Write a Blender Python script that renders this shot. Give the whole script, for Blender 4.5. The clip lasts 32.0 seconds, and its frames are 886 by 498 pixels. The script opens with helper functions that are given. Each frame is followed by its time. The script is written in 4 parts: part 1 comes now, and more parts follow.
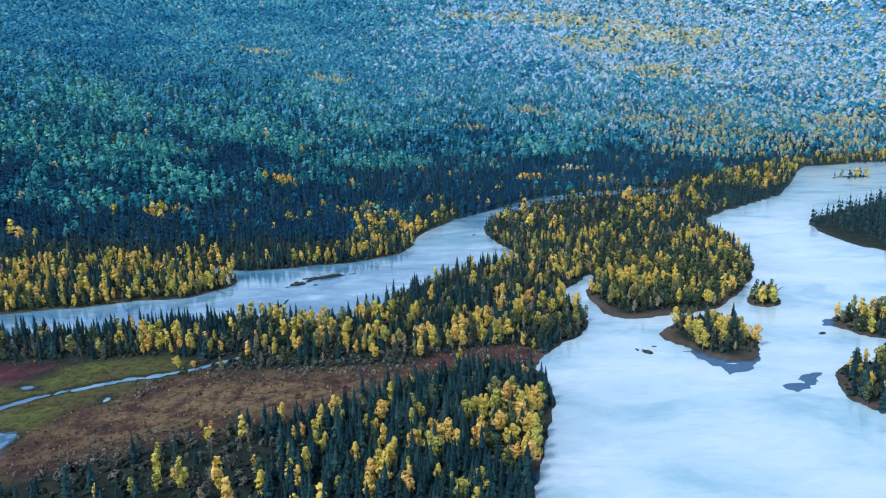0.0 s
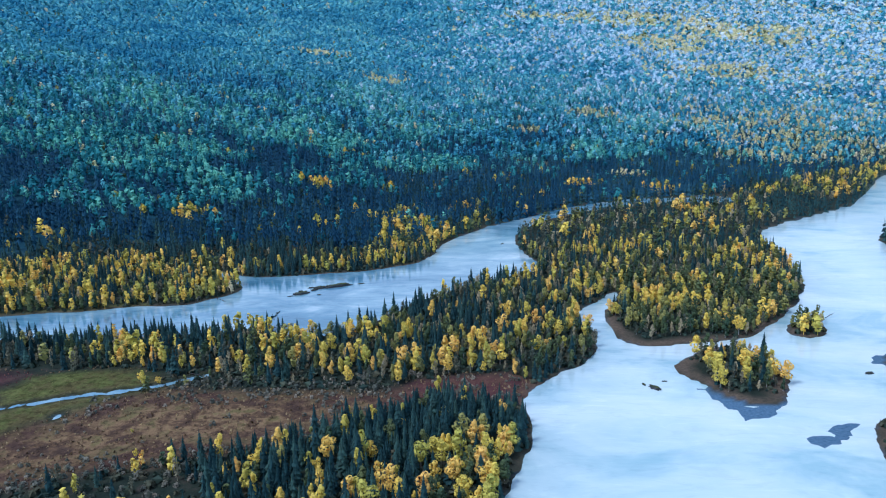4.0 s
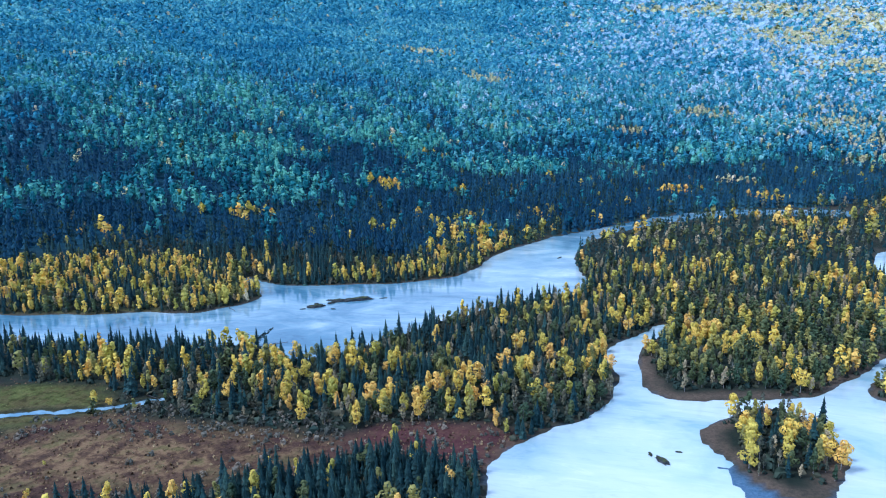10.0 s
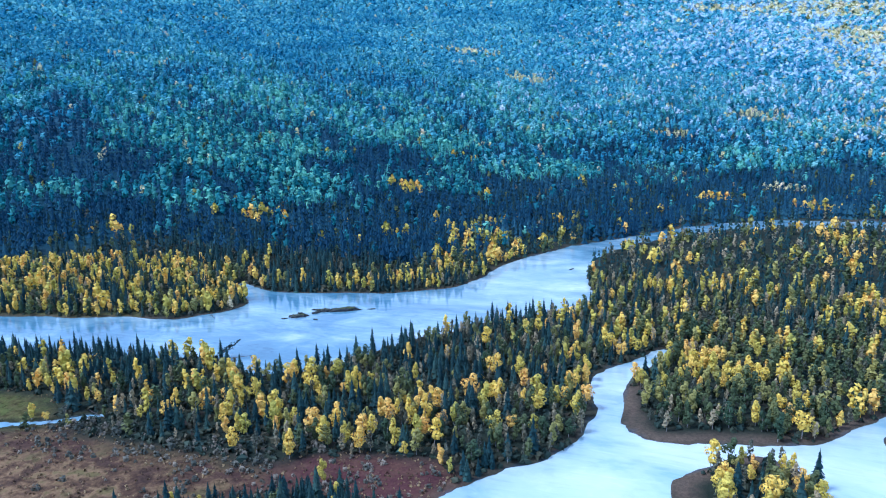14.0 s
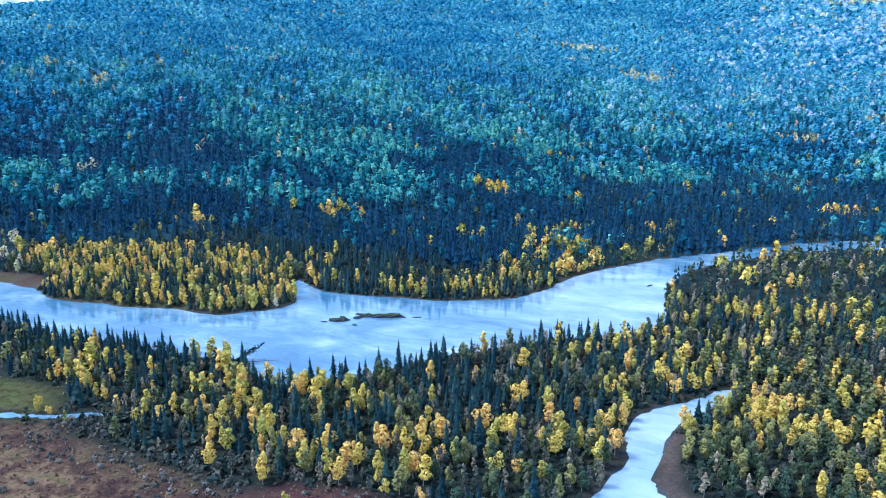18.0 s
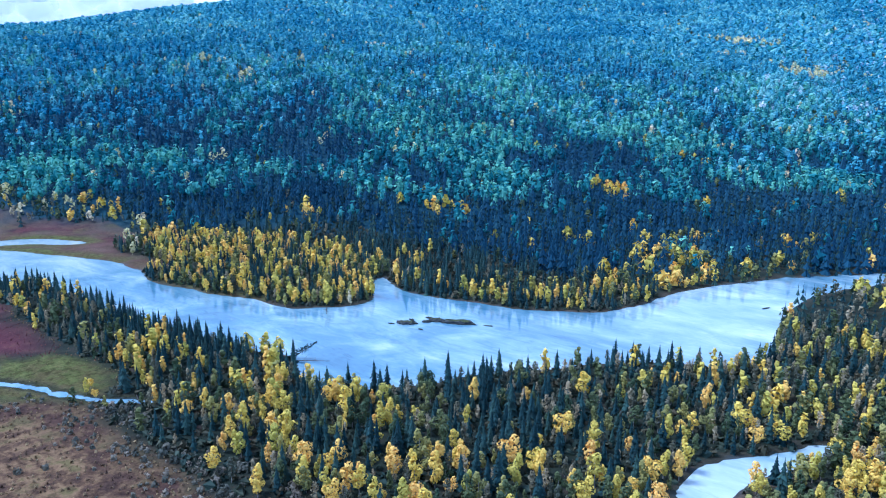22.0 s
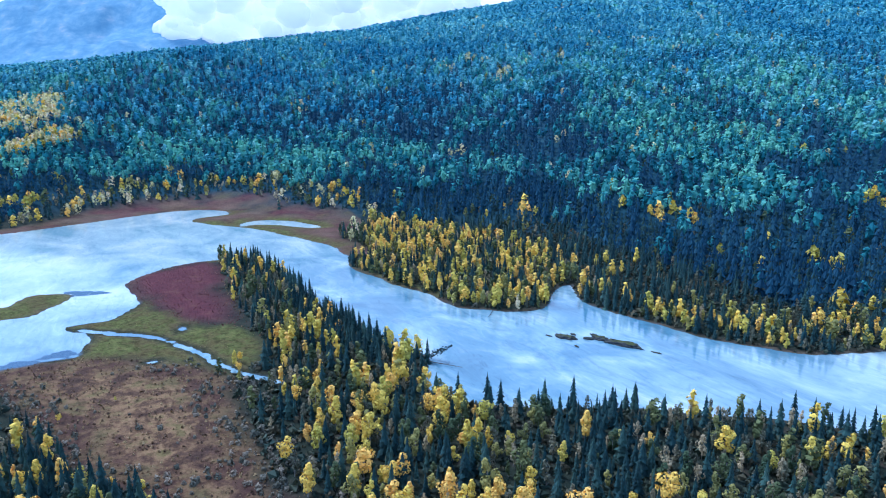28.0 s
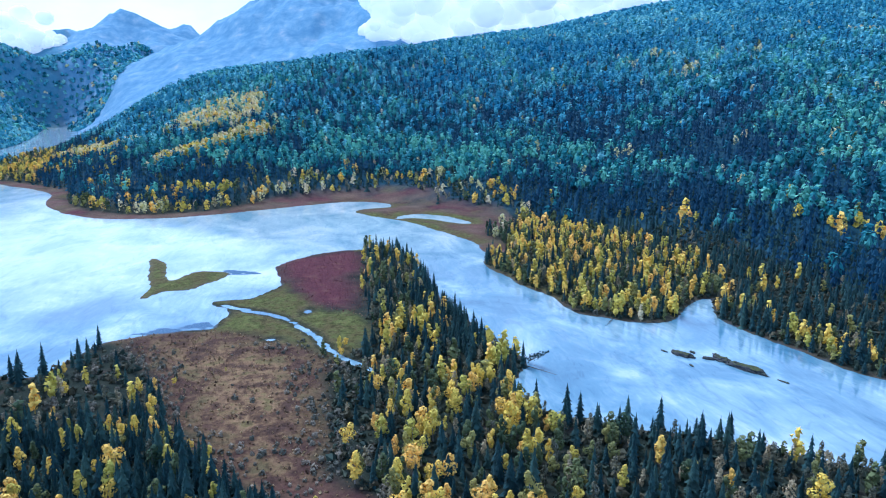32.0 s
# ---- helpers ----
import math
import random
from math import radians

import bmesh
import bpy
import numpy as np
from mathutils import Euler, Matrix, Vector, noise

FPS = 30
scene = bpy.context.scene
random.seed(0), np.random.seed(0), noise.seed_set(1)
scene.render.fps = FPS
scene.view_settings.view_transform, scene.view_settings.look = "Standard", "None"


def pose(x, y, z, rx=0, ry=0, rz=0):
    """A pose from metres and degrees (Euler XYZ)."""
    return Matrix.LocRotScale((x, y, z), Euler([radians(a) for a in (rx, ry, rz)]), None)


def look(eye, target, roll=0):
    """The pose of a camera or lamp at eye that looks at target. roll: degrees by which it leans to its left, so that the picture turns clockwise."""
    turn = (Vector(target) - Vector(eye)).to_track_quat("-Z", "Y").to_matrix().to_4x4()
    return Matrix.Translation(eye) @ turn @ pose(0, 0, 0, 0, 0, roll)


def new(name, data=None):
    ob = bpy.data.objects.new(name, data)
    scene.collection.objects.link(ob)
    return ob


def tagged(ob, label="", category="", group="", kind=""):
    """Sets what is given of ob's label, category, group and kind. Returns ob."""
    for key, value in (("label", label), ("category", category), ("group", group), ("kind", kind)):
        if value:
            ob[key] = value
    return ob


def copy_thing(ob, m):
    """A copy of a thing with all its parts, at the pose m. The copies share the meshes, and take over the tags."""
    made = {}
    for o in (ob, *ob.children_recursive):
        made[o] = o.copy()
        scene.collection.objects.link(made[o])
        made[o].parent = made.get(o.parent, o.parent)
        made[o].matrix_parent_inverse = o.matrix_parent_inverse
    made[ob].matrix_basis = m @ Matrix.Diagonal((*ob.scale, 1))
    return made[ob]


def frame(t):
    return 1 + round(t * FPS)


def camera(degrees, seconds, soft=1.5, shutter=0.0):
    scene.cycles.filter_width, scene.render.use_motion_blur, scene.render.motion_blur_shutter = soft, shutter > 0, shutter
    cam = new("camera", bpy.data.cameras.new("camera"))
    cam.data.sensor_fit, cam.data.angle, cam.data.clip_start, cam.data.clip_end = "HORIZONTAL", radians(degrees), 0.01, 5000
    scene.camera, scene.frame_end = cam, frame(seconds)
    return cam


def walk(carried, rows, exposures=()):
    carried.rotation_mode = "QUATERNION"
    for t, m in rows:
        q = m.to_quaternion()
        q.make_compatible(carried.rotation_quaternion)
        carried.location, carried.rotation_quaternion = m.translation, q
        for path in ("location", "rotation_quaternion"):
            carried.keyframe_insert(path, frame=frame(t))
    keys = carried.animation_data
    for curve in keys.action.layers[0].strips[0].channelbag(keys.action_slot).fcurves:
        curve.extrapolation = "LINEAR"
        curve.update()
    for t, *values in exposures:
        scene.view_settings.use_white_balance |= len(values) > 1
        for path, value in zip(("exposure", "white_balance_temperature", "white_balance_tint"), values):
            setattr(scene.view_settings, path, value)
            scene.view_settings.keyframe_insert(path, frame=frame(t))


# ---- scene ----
cam = camera(64.85, 32.0, soft=1.1)

# seconds, place in metres, heading to the left of north, pitch, roll in degrees
FLIGHT = [
    (0, 0.0, 0.0, 130.0, 0.00, -12.23, -1.52),
    (0.5, 5.2, 4.6, 129.7, 0.79, -12.21, -1.47),
    (1, 10.4, 9.2, 129.5, 1.57, -12.18, -1.42),
    (1.5, 15.5, 13.7, 129.3, 2.30, -12.15, -1.39),
    (2, 20.5, 18.1, 129.2, 3.00, -12.12, -1.38),
    (2.5, 25.4, 22.6, 129.1, 3.69, -12.09, -1.38),
    (3, 30.4, 27.1, 129.0, 4.39, -12.06, -1.39),
    (3.5, 35.4, 31.7, 128.7, 5.14, -12.02, -1.41),
    (5.5, 55.1, 51.1, 127.0, 8.44, -11.87, -1.52),
    (6, 59.6, 56.1, 126.5, 9.32, -11.84, -1.52),
    (6.5, 63.9, 61.1, 126.1, 10.21, -11.81, -1.51),
    (7, 68.0, 66.2, 125.7, 11.08, -11.78, -1.48),
    (7.5, 72.0, 71.3, 125.5, 11.95, -11.76, -1.45),
    (8, 76.0, 76.5, 125.4, 12.75, -11.75, -1.42),
    (8.5, 80.0, 81.9, 125.4, 13.50, -11.75, -1.40),
    (9, 84.2, 87.3, 125.6, 14.32, -11.76, -1.40),
    (9.5, 88.5, 92.9, 125.9, 15.20, -11.78, -1.41),
    (10, 92.8, 98.5, 126.1, 16.07, -11.80, -1.42),
    (10.5, 96.9, 104.1, 126.1, 16.97, -11.81, -1.42),
    (11, 100.5, 109.4, 125.9, 16.92, -11.80, -1.40),
    (11.5, 103.9, 114.5, 125.3, 16.75, -11.76, -1.36),
    (12, 107.3, 119.2, 124.8, 17.29, -11.71, -1.31),
    (12.5, 111.0, 123.7, 124.6, 18.15, -11.67, -1.27),
    (13, 115.0, 128.2, 124.6, 19.00, -11.64, -1.23),
    (13.5, 118.8, 133.0, 124.7, 19.86, -11.62, -1.16),
    (14, 122.4, 138.3, 124.8, 20.72, -11.61, -1.07),
    (14.5, 125.6, 143.8, 124.8, 21.63, -11.61, -0.95),
    (16.5, 136.9, 167.9, 124.1, 26.19, -11.65, -0.44),
    (17, 139.6, 173.9, 123.7, 27.58, -11.65, -0.35),
    (17.5, 142.2, 179.8, 123.2, 29.08, -11.65, -0.29),
    (18, 144.9, 185.5, 122.8, 30.61, -11.65, -0.24),
    (18.5, 147.5, 191.2, 122.5, 32.12, -11.66, -0.19),
    (19, 150.2, 196.9, 122.2, 33.63, -11.68, -0.12),
    (19.5, 152.9, 202.5, 122.2, 35.21, -11.72, -0.03),
    (20, 155.4, 208.2, 122.2, 36.80, -11.77, 0.07),
    (20.5, 157.6, 213.9, 122.2, 38.34, -11.82, 0.17),
    (21, 159.4, 219.5, 122.0, 39.77, -11.86, 0.24),
    (21.5, 160.8, 225.0, 121.6, 41.23, -11.89, 0.27),
    (22, 161.8, 230.6, 121.1, 42.80, -11.91, 0.26),
    (22.5, 162.9, 236.0, 120.6, 44.43, -11.93, 0.24),
    (23, 164.1, 241.5, 120.4, 46.09, -11.96, 0.21),
    (23.5, 165.7, 246.9, 120.4, 47.86, -11.98, 0.18),
    (24, 167.4, 252.4, 120.5, 49.75, -12.02, 0.16),
    (24.5, 169.0, 258.0, 120.6, 51.78, -12.05, 0.15),
    (25, 170.5, 263.7, 120.5, 53.98, -12.08, 0.12),
    (25.5, 171.8, 269.3, 120.2, 56.21, -12.09, 0.10),
    (27.5, 177.3, 289.7, 119.0, 64.08, -12.04, 0.06),
    (28, 178.5, 294.6, 118.8, 65.96, -12.04, 0.08),
    (28.5, 179.4, 299.5, 118.7, 67.92, -12.05, 0.11),
    (29, 180.1, 304.5, 118.6, 69.92, -12.08, 0.14),
    (29.5, 180.7, 309.6, 118.6, 71.91, -12.12, 0.17),
    (30, 181.4, 314.7, 118.5, 73.90, -12.15, 0.18),
    (30.5, 182.3, 319.7, 118.5, 75.90, -12.18, 0.18),
    (31, 183.3, 324.7, 118.5, 77.93, -12.20, 0.15),
    (31.5, 184.6, 329.7, 118.5, 79.94, -12.21, 0.10),
    (32, 185.9, 334.7, 118.4, 81.92, -12.21, 0.04),
]


def flight_pose(x, y, z, yaw, pitch, roll):
    return pose(x, y, z, 0, 0, yaw) @ pose(0, 0, 0, 90 + pitch) @ pose(0, 0, 0, 0, 0, roll)


walk(cam, [(row[0], flight_pose(*row[1:])) for row in FLIGHT], [(0, 0.17, 5120, 13), (10, 0.47, 4850, 16), (20, 0.79, 4650, 19), (32, 0.75, 4920, 17)])

# ---- world and sun: overcast autumn day ----
world = bpy.data.worlds.new("overcast_sky")
scene.world = world
world.use_nodes = True
wn, wl = world.node_tree.nodes, world.node_tree.links
wn.clear()
w_out = wn.new("ShaderNodeOutputWorld")
w_bg = wn.new("ShaderNodeBackground")
w_sky = wn.new("ShaderNodeTexSky")
w_sky.sky_type = "NISHITA"
w_sky.sun_disc = False
w_sky.sun_elevation = radians(56)
w_sky.sun_rotation = radians(240)
w_sky.altitude = 1300
w_co = wn.new("ShaderNodeTexCoord")
w_map = wn.new("ShaderNodeMapping")
w_map.inputs["Scale"].default_value = (2.2, 2.2, 5.0)
w_noise = wn.new("ShaderNodeTexNoise")
w_noise.inputs["Scale"].default_value = 1.6
w_noise.inputs["Detail"].default_value = 7
w_noise.inputs["Roughness"].default_value = 0.62
w_ramp = wn.new("ShaderNodeValToRGB")
w_ramp.color_ramp.elements[0].position, w_ramp.color_ramp.elements[0].color = 0.30, (0.45, 0.45, 0.45, 1)
w_ramp.color_ramp.elements[1].position, w_ramp.color_ramp.elements[1].color = 0.58, (1, 1, 1, 1)
w_mix = wn.new("ShaderNodeMixRGB")
w_mix.inputs["Color2"].default_value = (7.3, 8.2, 9.0, 1)
wl.new(w_co.outputs["Generated"], w_map.inputs["Vector"])
wl.new(w_map.outputs["Vector"], w_noise.inputs["Vector"])
wl.new(w_noise.outputs["Fac"], w_ramp.inputs["Fac"])
w_sep = wn.new("ShaderNodeSeparateXYZ")
w_alt = wn.new("ShaderNodeMapRange")
w_alt.inputs["From Min"].default_value, w_alt.inputs["From Max"].default_value = 0.10, 0.75
w_alt.inputs["To Min"].default_value, w_alt.inputs["To Max"].default_value = 1.0, 0.25
w_mul = wn.new("ShaderNodeMath")
w_mul.operation = "MULTIPLY"
wl.new(w_co.outputs["Generated"], w_sep.inputs["Vector"])
wl.new(w_sep.outputs["Z"], w_alt.inputs["Value"])
wl.new(w_ramp.outputs["Color"], w_mul.inputs[0])
wl.new(w_alt.outputs["Result"], w_mul.inputs[1])
wl.new(w_mul.outputs["Value"], w_mix.inputs["Fac"])
wl.new(w_sky.outputs["Color"], w_mix.inputs["Color1"])
wl.new(w_mix.outputs["Color"], w_bg.inputs["Color"])
wl.new(w_bg.outputs["Background"], w_out.inputs["Surface"])
w_bg.inputs["Strength"].default_value = 0.10

sun = new("sun", bpy.data.lights.new("sun", "SUN"))
sun.data.energy, sun.data.angle, sun.data.color = 1.9, radians(15), (1.0, 0.93, 0.82)
sun.matrix_world = look((0, 0, 900), (math.sin(radians(60)), math.cos(radians(60)), 900 - math.tan(radians(56))))


# ---- plan of the valley (metres, water level at 0) ----
RIVER = [(330, 962), (195, 945), (110, 880), (55, 800), (31, 768), (10, 740), (-14, 691), (-27, 640), (-27, 616),
         (-38, 581), (-73, 556), (-117, 543), (-150, 533), (-172, 541), (-196, 556), (-186, 535), (-156, 511), (-153, 495),
         (-161, 477), (-180, 458), (-207, 460), (-227, 450), (-262, 440), (-302, 432), (-342, 446), (-392, 438),
         (-432, 420), (-473, 401), (-499, 387), (-522, 362), (-548, 346), (-565, 346), (-575, 362), (-578, 382), (-592, 387), (-616, 382), (-630, 345)]
LAGOON = [(-500, 384), (-520, 391), (-533, 410), (-514, 436), (-474, 457), (-464, 449), (-490, 424), (-508, 403)]
LAKE_NORTH = [(-614, 303), (-573, 238), (-542, 175), (-534, 107), (-568, 58), (-620, 14), (-674, -11), (-740, -25),
              (-802, -73), (-850, -135), (-980, -235), (-1180, -318), (-1286, -300), (-1632, -366), (-2126, -488), (-2941, -773)]
LAKE_SOUTH = [(-2860, -850), (-2700, -800), (-1921, -530), (-1459, -430), (-1100, -370), (-800, -330), (-450, -260),
              (-300, -170), (-170, -60), (-200, 60), (-160, 130), (-130, 175), (-116, 194), (-128, 204), (-155, 211), (-166, 216),
              (-170, 233), (-173, 250), (-174, 264), (-188, 264), (-199, 269), (-212, 268), (-217, 256), (-231, 252), (-231, 268), (-231, 277),
              (-240, 284), (-252, 289), (-269, 291), (-287, 287), (-322, 285), (-338, 300), (-357, 320), (-363, 348), (-366, 368), (-330, 384)]
RIVER_SOUTH = [(-228, 388), (-164, 398), (-124, 411), (-106, 419), (-96, 408), (-68, 400), (-52, 415), (-41, 430),
               (-32, 458), (-16, 478), (2, 512), (25, 530), (60, 557), (59, 589), (43, 641), (40, 691), (50, 740),
               (75, 790), (130, 860), (205, 908), (330, 922)]
BAY_WEST = [(20, -400), (15, 100), (27, 208), (36, 242), (49, 288), (46, 310), (44, 326), (65, 356), (81, 376), (87, 400),
            (84, 421), (77, 440), (82, 460), (95, 476), (108, 500), (111, 490), (102, 470), (94, 450), (92, 428), (96, 408),
            (104, 389), (119, 393), (134, 397), (160, 402), (180, 421), (200, 450), (219, 478), (235, 512), (250, 560)]
BAY_NORTH = [(254, 620), (262, 670), (270, 713), (328, 771), (450, 890), (604, 1178), (663, 1205), (763, 1215),
             (1000, 1235), (1700, 1330), (2600, 1500)]
BAY_EAST = [(2600, 1380), (1700, 1210), (1000, 1110), (760, 1030), (640, 930), (530, 823), (440, 750), (382, 706),
            (351, 662), (343, 594), (354, 543), (430, 470), (640, 400), (700, -400)]
ISLES = [
    [(117, 366), (117, 351), (127, 337), (133, 325), (143, 320), (152, 322), (158, 329), (161, 344), (167, 358), (163, 380), (150, 392), (136, 390), (128, 378)],
    [(216, 378), (232, 392), (262, 398), (275, 370), (245, 342), (222, 350)],
    [(172, 290), (180, 304), (197, 316), (222, 318), (220, 280), (190, 255), (174, 262)],
    [(188, 411), (196, 438), (216, 440), (210, 412), (196, 404)],
    [(-361, 183), (-333, 206), (-316, 210), (-292, 216), (-279, 221), (-297, 226), (-310, 234), (-304, 246), (-294, 255), (-276, 249), (-272, 242),
     (-256, 236), (-257, 224), (-252, 217), (-238, 215), (-242, 210), (-268, 209), (-297, 202), (-330, 193)],
    [(560, 1010), (600, 1040), (640, 1030), (610, 1000)],
]
FOOT = [(-3600, -960, 0.30, 300), (-2126, -470, 0.6, 200), (-1286, -265, 0.62, 180), (-860, -90, 0.46, 172),
        (-640, 60, 0.36, 168), (-600, 190, 0.31, 182), (-640, 350, 0.29, 225), (-480, 480, 0.285, 430), (-250, 620, 0.28, 800),
        (-100, 800, 0.27, 1200), (40, 990, 0.26, 1100), (150, 1130, 0.26, 1100), (650, 1290, 0.265, 1000), (1700, 1450, 0.23, 900),
        (3500, 1900, 0.2, 900)]
HEATH = [(-166, 217), (-171, 240), (-174, 266), (-164, 284), (-152, 303), (-139, 316), (-122, 325), (-100, 326), (-68, 323), (-35, 324),
         (-8, 330), (-4, 316), (-14, 297), (-38, 288), (-50, 274), (-74, 266), (-95, 257), (-118, 246), (-148, 230)]
GROVE = [(-495, 506), (-420, 534), (-390, 572), (-335, 584), (-285, 592), (-215, 570), (-180, 548), (-150, 500), (-176, 452), (-261, 436), (-330, 436), (-400, 474)]
RED_SCRUB = [(-14, 313), (-20, 326), (0, 340), (24, 348), (48, 346), (46, 328), (40, 314), (14, 318)]
RED_MEADOW = [(-363, 352), (-357, 322), (-338, 300), (-320, 284), (-287, 286), (-269, 290), (-252, 295), (-222, 309), (-203, 318), (-186, 342), (-220, 341), (-289, 341)]
MARSH = [(-172, 264), (-188, 264), (-210, 270), (-218, 257), (-230, 253), (-231, 276), (-248, 288), (-270, 291), (-222, 309), (-203, 318),
         (-186, 342), (-162, 348), (-132, 342), (-122, 330), (-139, 316), (-152, 303), (-164, 284)]
CREEK = [(-218, 264), (-210, 273), (-203, 284), (-191, 299), (-176, 308), (-161, 316), (-148, 321), (-138, 324), (-130, 328), (-118, 336), (-108, 345)]
SHOALS = [
    [(145, 290), (152, 299), (162, 306), (176, 311), (183, 306), (172, 294), (160, 282), (149, 280)],
    [(113, 345), (122, 325), (128, 308), (130, 300), (141, 305), (156, 316), (162, 328), (150, 336), (130, 340)],
    [(-313, 244), (-308, 266), (-290, 284), (-287, 266), (-292, 250)],
    [(-172, 268), (-192, 264), (-190, 250), (-180, 228), (-170, 216), (-168, 240)],
    [(-450, 184), (-462, 222), (-470, 220), (-458, 186)],
    [(205, 370), (216, 384), (232, 396), (226, 370), (214, 360)],
    [(30, 205), (38, 235), (52, 285), (44, 288), (26, 240)],
]


def smooth_ring(points, rounds=2, closed=True):
    """Corner cutting: a soft outline through the plan's corners."""
    p = np.array(points, float)
    for _ in range(rounds):
        q = np.roll(p, -1, 0) if closed else p[1:]
        a = p if closed else p[:-1]
        cut = np.empty((2 * len(a), 2))
        cut[0::2], cut[1::2] = 0.75 * a + 0.25 * q, 0.25 * a + 0.75 * q
        p = cut if closed else np.vstack([p[:1], cut, p[-1:]])
    return p


def line_distance(x, y, ring, closed=True):
    best = np.full(x.shape, 1e12)
    ends = np.roll(ring, -1, 0) if closed else ring[1:]
    for (ax, ay), (bx, by) in zip(ring, ends):
        dx, dy = bx - ax, by - ay
        s = np.clip(((x - ax) * dx + (y - ay) * dy) / (dx * dx + dy * dy + 1e-9), 0, 1)
        best = np.minimum(best, (x - ax - s * dx) ** 2 + (y - ay - s * dy) ** 2)
    return np.sqrt(best)


def inside(x, y, ring):
    res = np.zeros(x.shape, bool)
    for (ax, ay), (bx, by) in zip(ring, np.roll(ring, -1, 0)):
        if ay == by:
            continue
        cross = (ay > y) != (by > y)
        res ^= cross & (x < (bx - ax) * (y - ay) / (by - ay) + ax)
    return res


def signed(x, y, ring):
    d = line_distance(x, y, ring)
    return np.where(inside(x, y, ring), d, -d)


def lattice_noise(x, y, scale, seed=0, octaves=3):
    """Smooth value noise, about -1 to 1."""
    total, amp, norm = np.zeros(x.shape), 1.0, 0.0
    for o in range(octaves):
        u, v = x / scale + 17.3 * (seed + o), y / scale - 9.1 * (seed + o)
        iu, iv = np.floor(u), np.floor(v)
        fu, fv = u - iu, v - iv
        fu, fv = fu * fu * (3 - 2 * fu), fv * fv * (3 - 2 * fv)

        def at(a, b):
            h = np.sin(a * 127.1 + b * 311.7 + seed * 74.7 + o * 13.1) * 43758.5453
            return (h - np.floor(h)) * 2 - 1

        n = (at(iu, iv) * (1 - fu) + at(iu + 1, iv) * fu) * (1 - fv) + (at(iu, iv + 1) * (1 - fu) + at(iu + 1, iv + 1) * fu) * fv
        total, norm, amp, scale = total + n * amp, norm + amp, amp * 0.5, scale * 0.5
    return total / norm


river_ring = smooth_ring(RIVER + LAKE_NORTH + LAKE_SOUTH + RIVER_SOUTH)
bay_ring = smooth_ring(BAY_WEST + BAY_NORTH + BAY_EAST)
isle_rings = [smooth_ring(r) for r in ISLES]
heath_ring, red_ring, marsh_ring, scrub_ring, lagoon_ring, grove_ring = (smooth_ring(q) for q in (HEATH, RED_MEADOW, MARSH, RED_SCRUB, LAGOON, GROVE))
creek_line = smooth_ring(CREEK, 2, False)
shoal_rings = [smooth_ring(r) for r in SHOALS]


def shore(x, y):
    """Metres from the nearest shore: positive on land, negative on water."""
    wx, wy = x + 3.0 * lattice_noise(x, y, 18, 3), y + 3.0 * lattice_noise(x, y, 18, 5)
    d = np.minimum(-signed(wx, wy, river_ring), -signed(wx, wy, bay_ring))
    d = np.minimum(d, -signed(wx, wy, lagoon_ring))
    for r in isle_rings:
        d = np.maximum(d, signed(wx, wy, r))
    near = (x > -260) & (x < -90) & (y > 230) & (y < 380)
    if near.any():
        u, v = x[near] + 1.6 * lattice_noise(x[near], y[near], 5, 7), y[near] + 1.6 * lattice_noise(x[near], y[near], 5, 9)
        c = line_distance(u, v, creek_line, False)
        pool = np.minimum(np.hypot((u + 200) / 2.2, v - 312 + 0.3 * (u + 200)) - 1.9, np.hypot(u + 155, (v - 296) / 1.7) - 1.8)
        d[near] = np.minimum(d[near], np.minimum(c - 1.75 - 0.6 * lattice_noise(x[near], y[near], 14, 8), pool))
    return d


def hill_height(x, y):
    """Height above the valley floor: slopes that rise from the foot line to the ridge."""
    best, total = np.full(x.shape, 1e12), np.zeros(x.shape)
    slope, cap = np.zeros(x.shape), np.zeros(x.shape)
    for (ax, ay, ka, ca), (bx, by, kb, cb) in zip(FOOT[:-1], FOOT[1:]):
        dx, dy = bx - ax, by - ay
        s = np.clip(((x - ax) * dx + (y - ay) * dy) / (dx * dx + dy * dy), 0, 1)
        d = (x - ax - s * dx) ** 2 + (y - ay - s * dy) ** 2
        w = (d + 900.0) ** -3
        best, total = np.minimum(best, d), total + w
        slope, cap = slope + w * (ka + s * (kb - ka)), cap + w * (ca + s * (cb - ca))
    slope, cap = slope / total, cap / total
    foot_ring = np.array([f[:2] for f in FOOT] + [(5000, 9000), (-9000, 9000), (-9000, -1500)], float)
    s = np.sqrt(best) * np.where(inside(x, y, foot_ring), 1, -1)
    s = s + 18 * lattice_noise(x, y, 130, 11)
    up = np.where(s > 0, np.sqrt(s * s + 45 ** 2) - 45, 0)
    z = ((slope * up + 1e-3) ** -5.0 + cap ** -5.0) ** -0.2
    fade = np.clip(up / 300, 0, 1)
    return z + fade * (14 * lattice_noise(x, y, 320, 21) + 4 * lattice_noise(x, y, 80, 22)), s


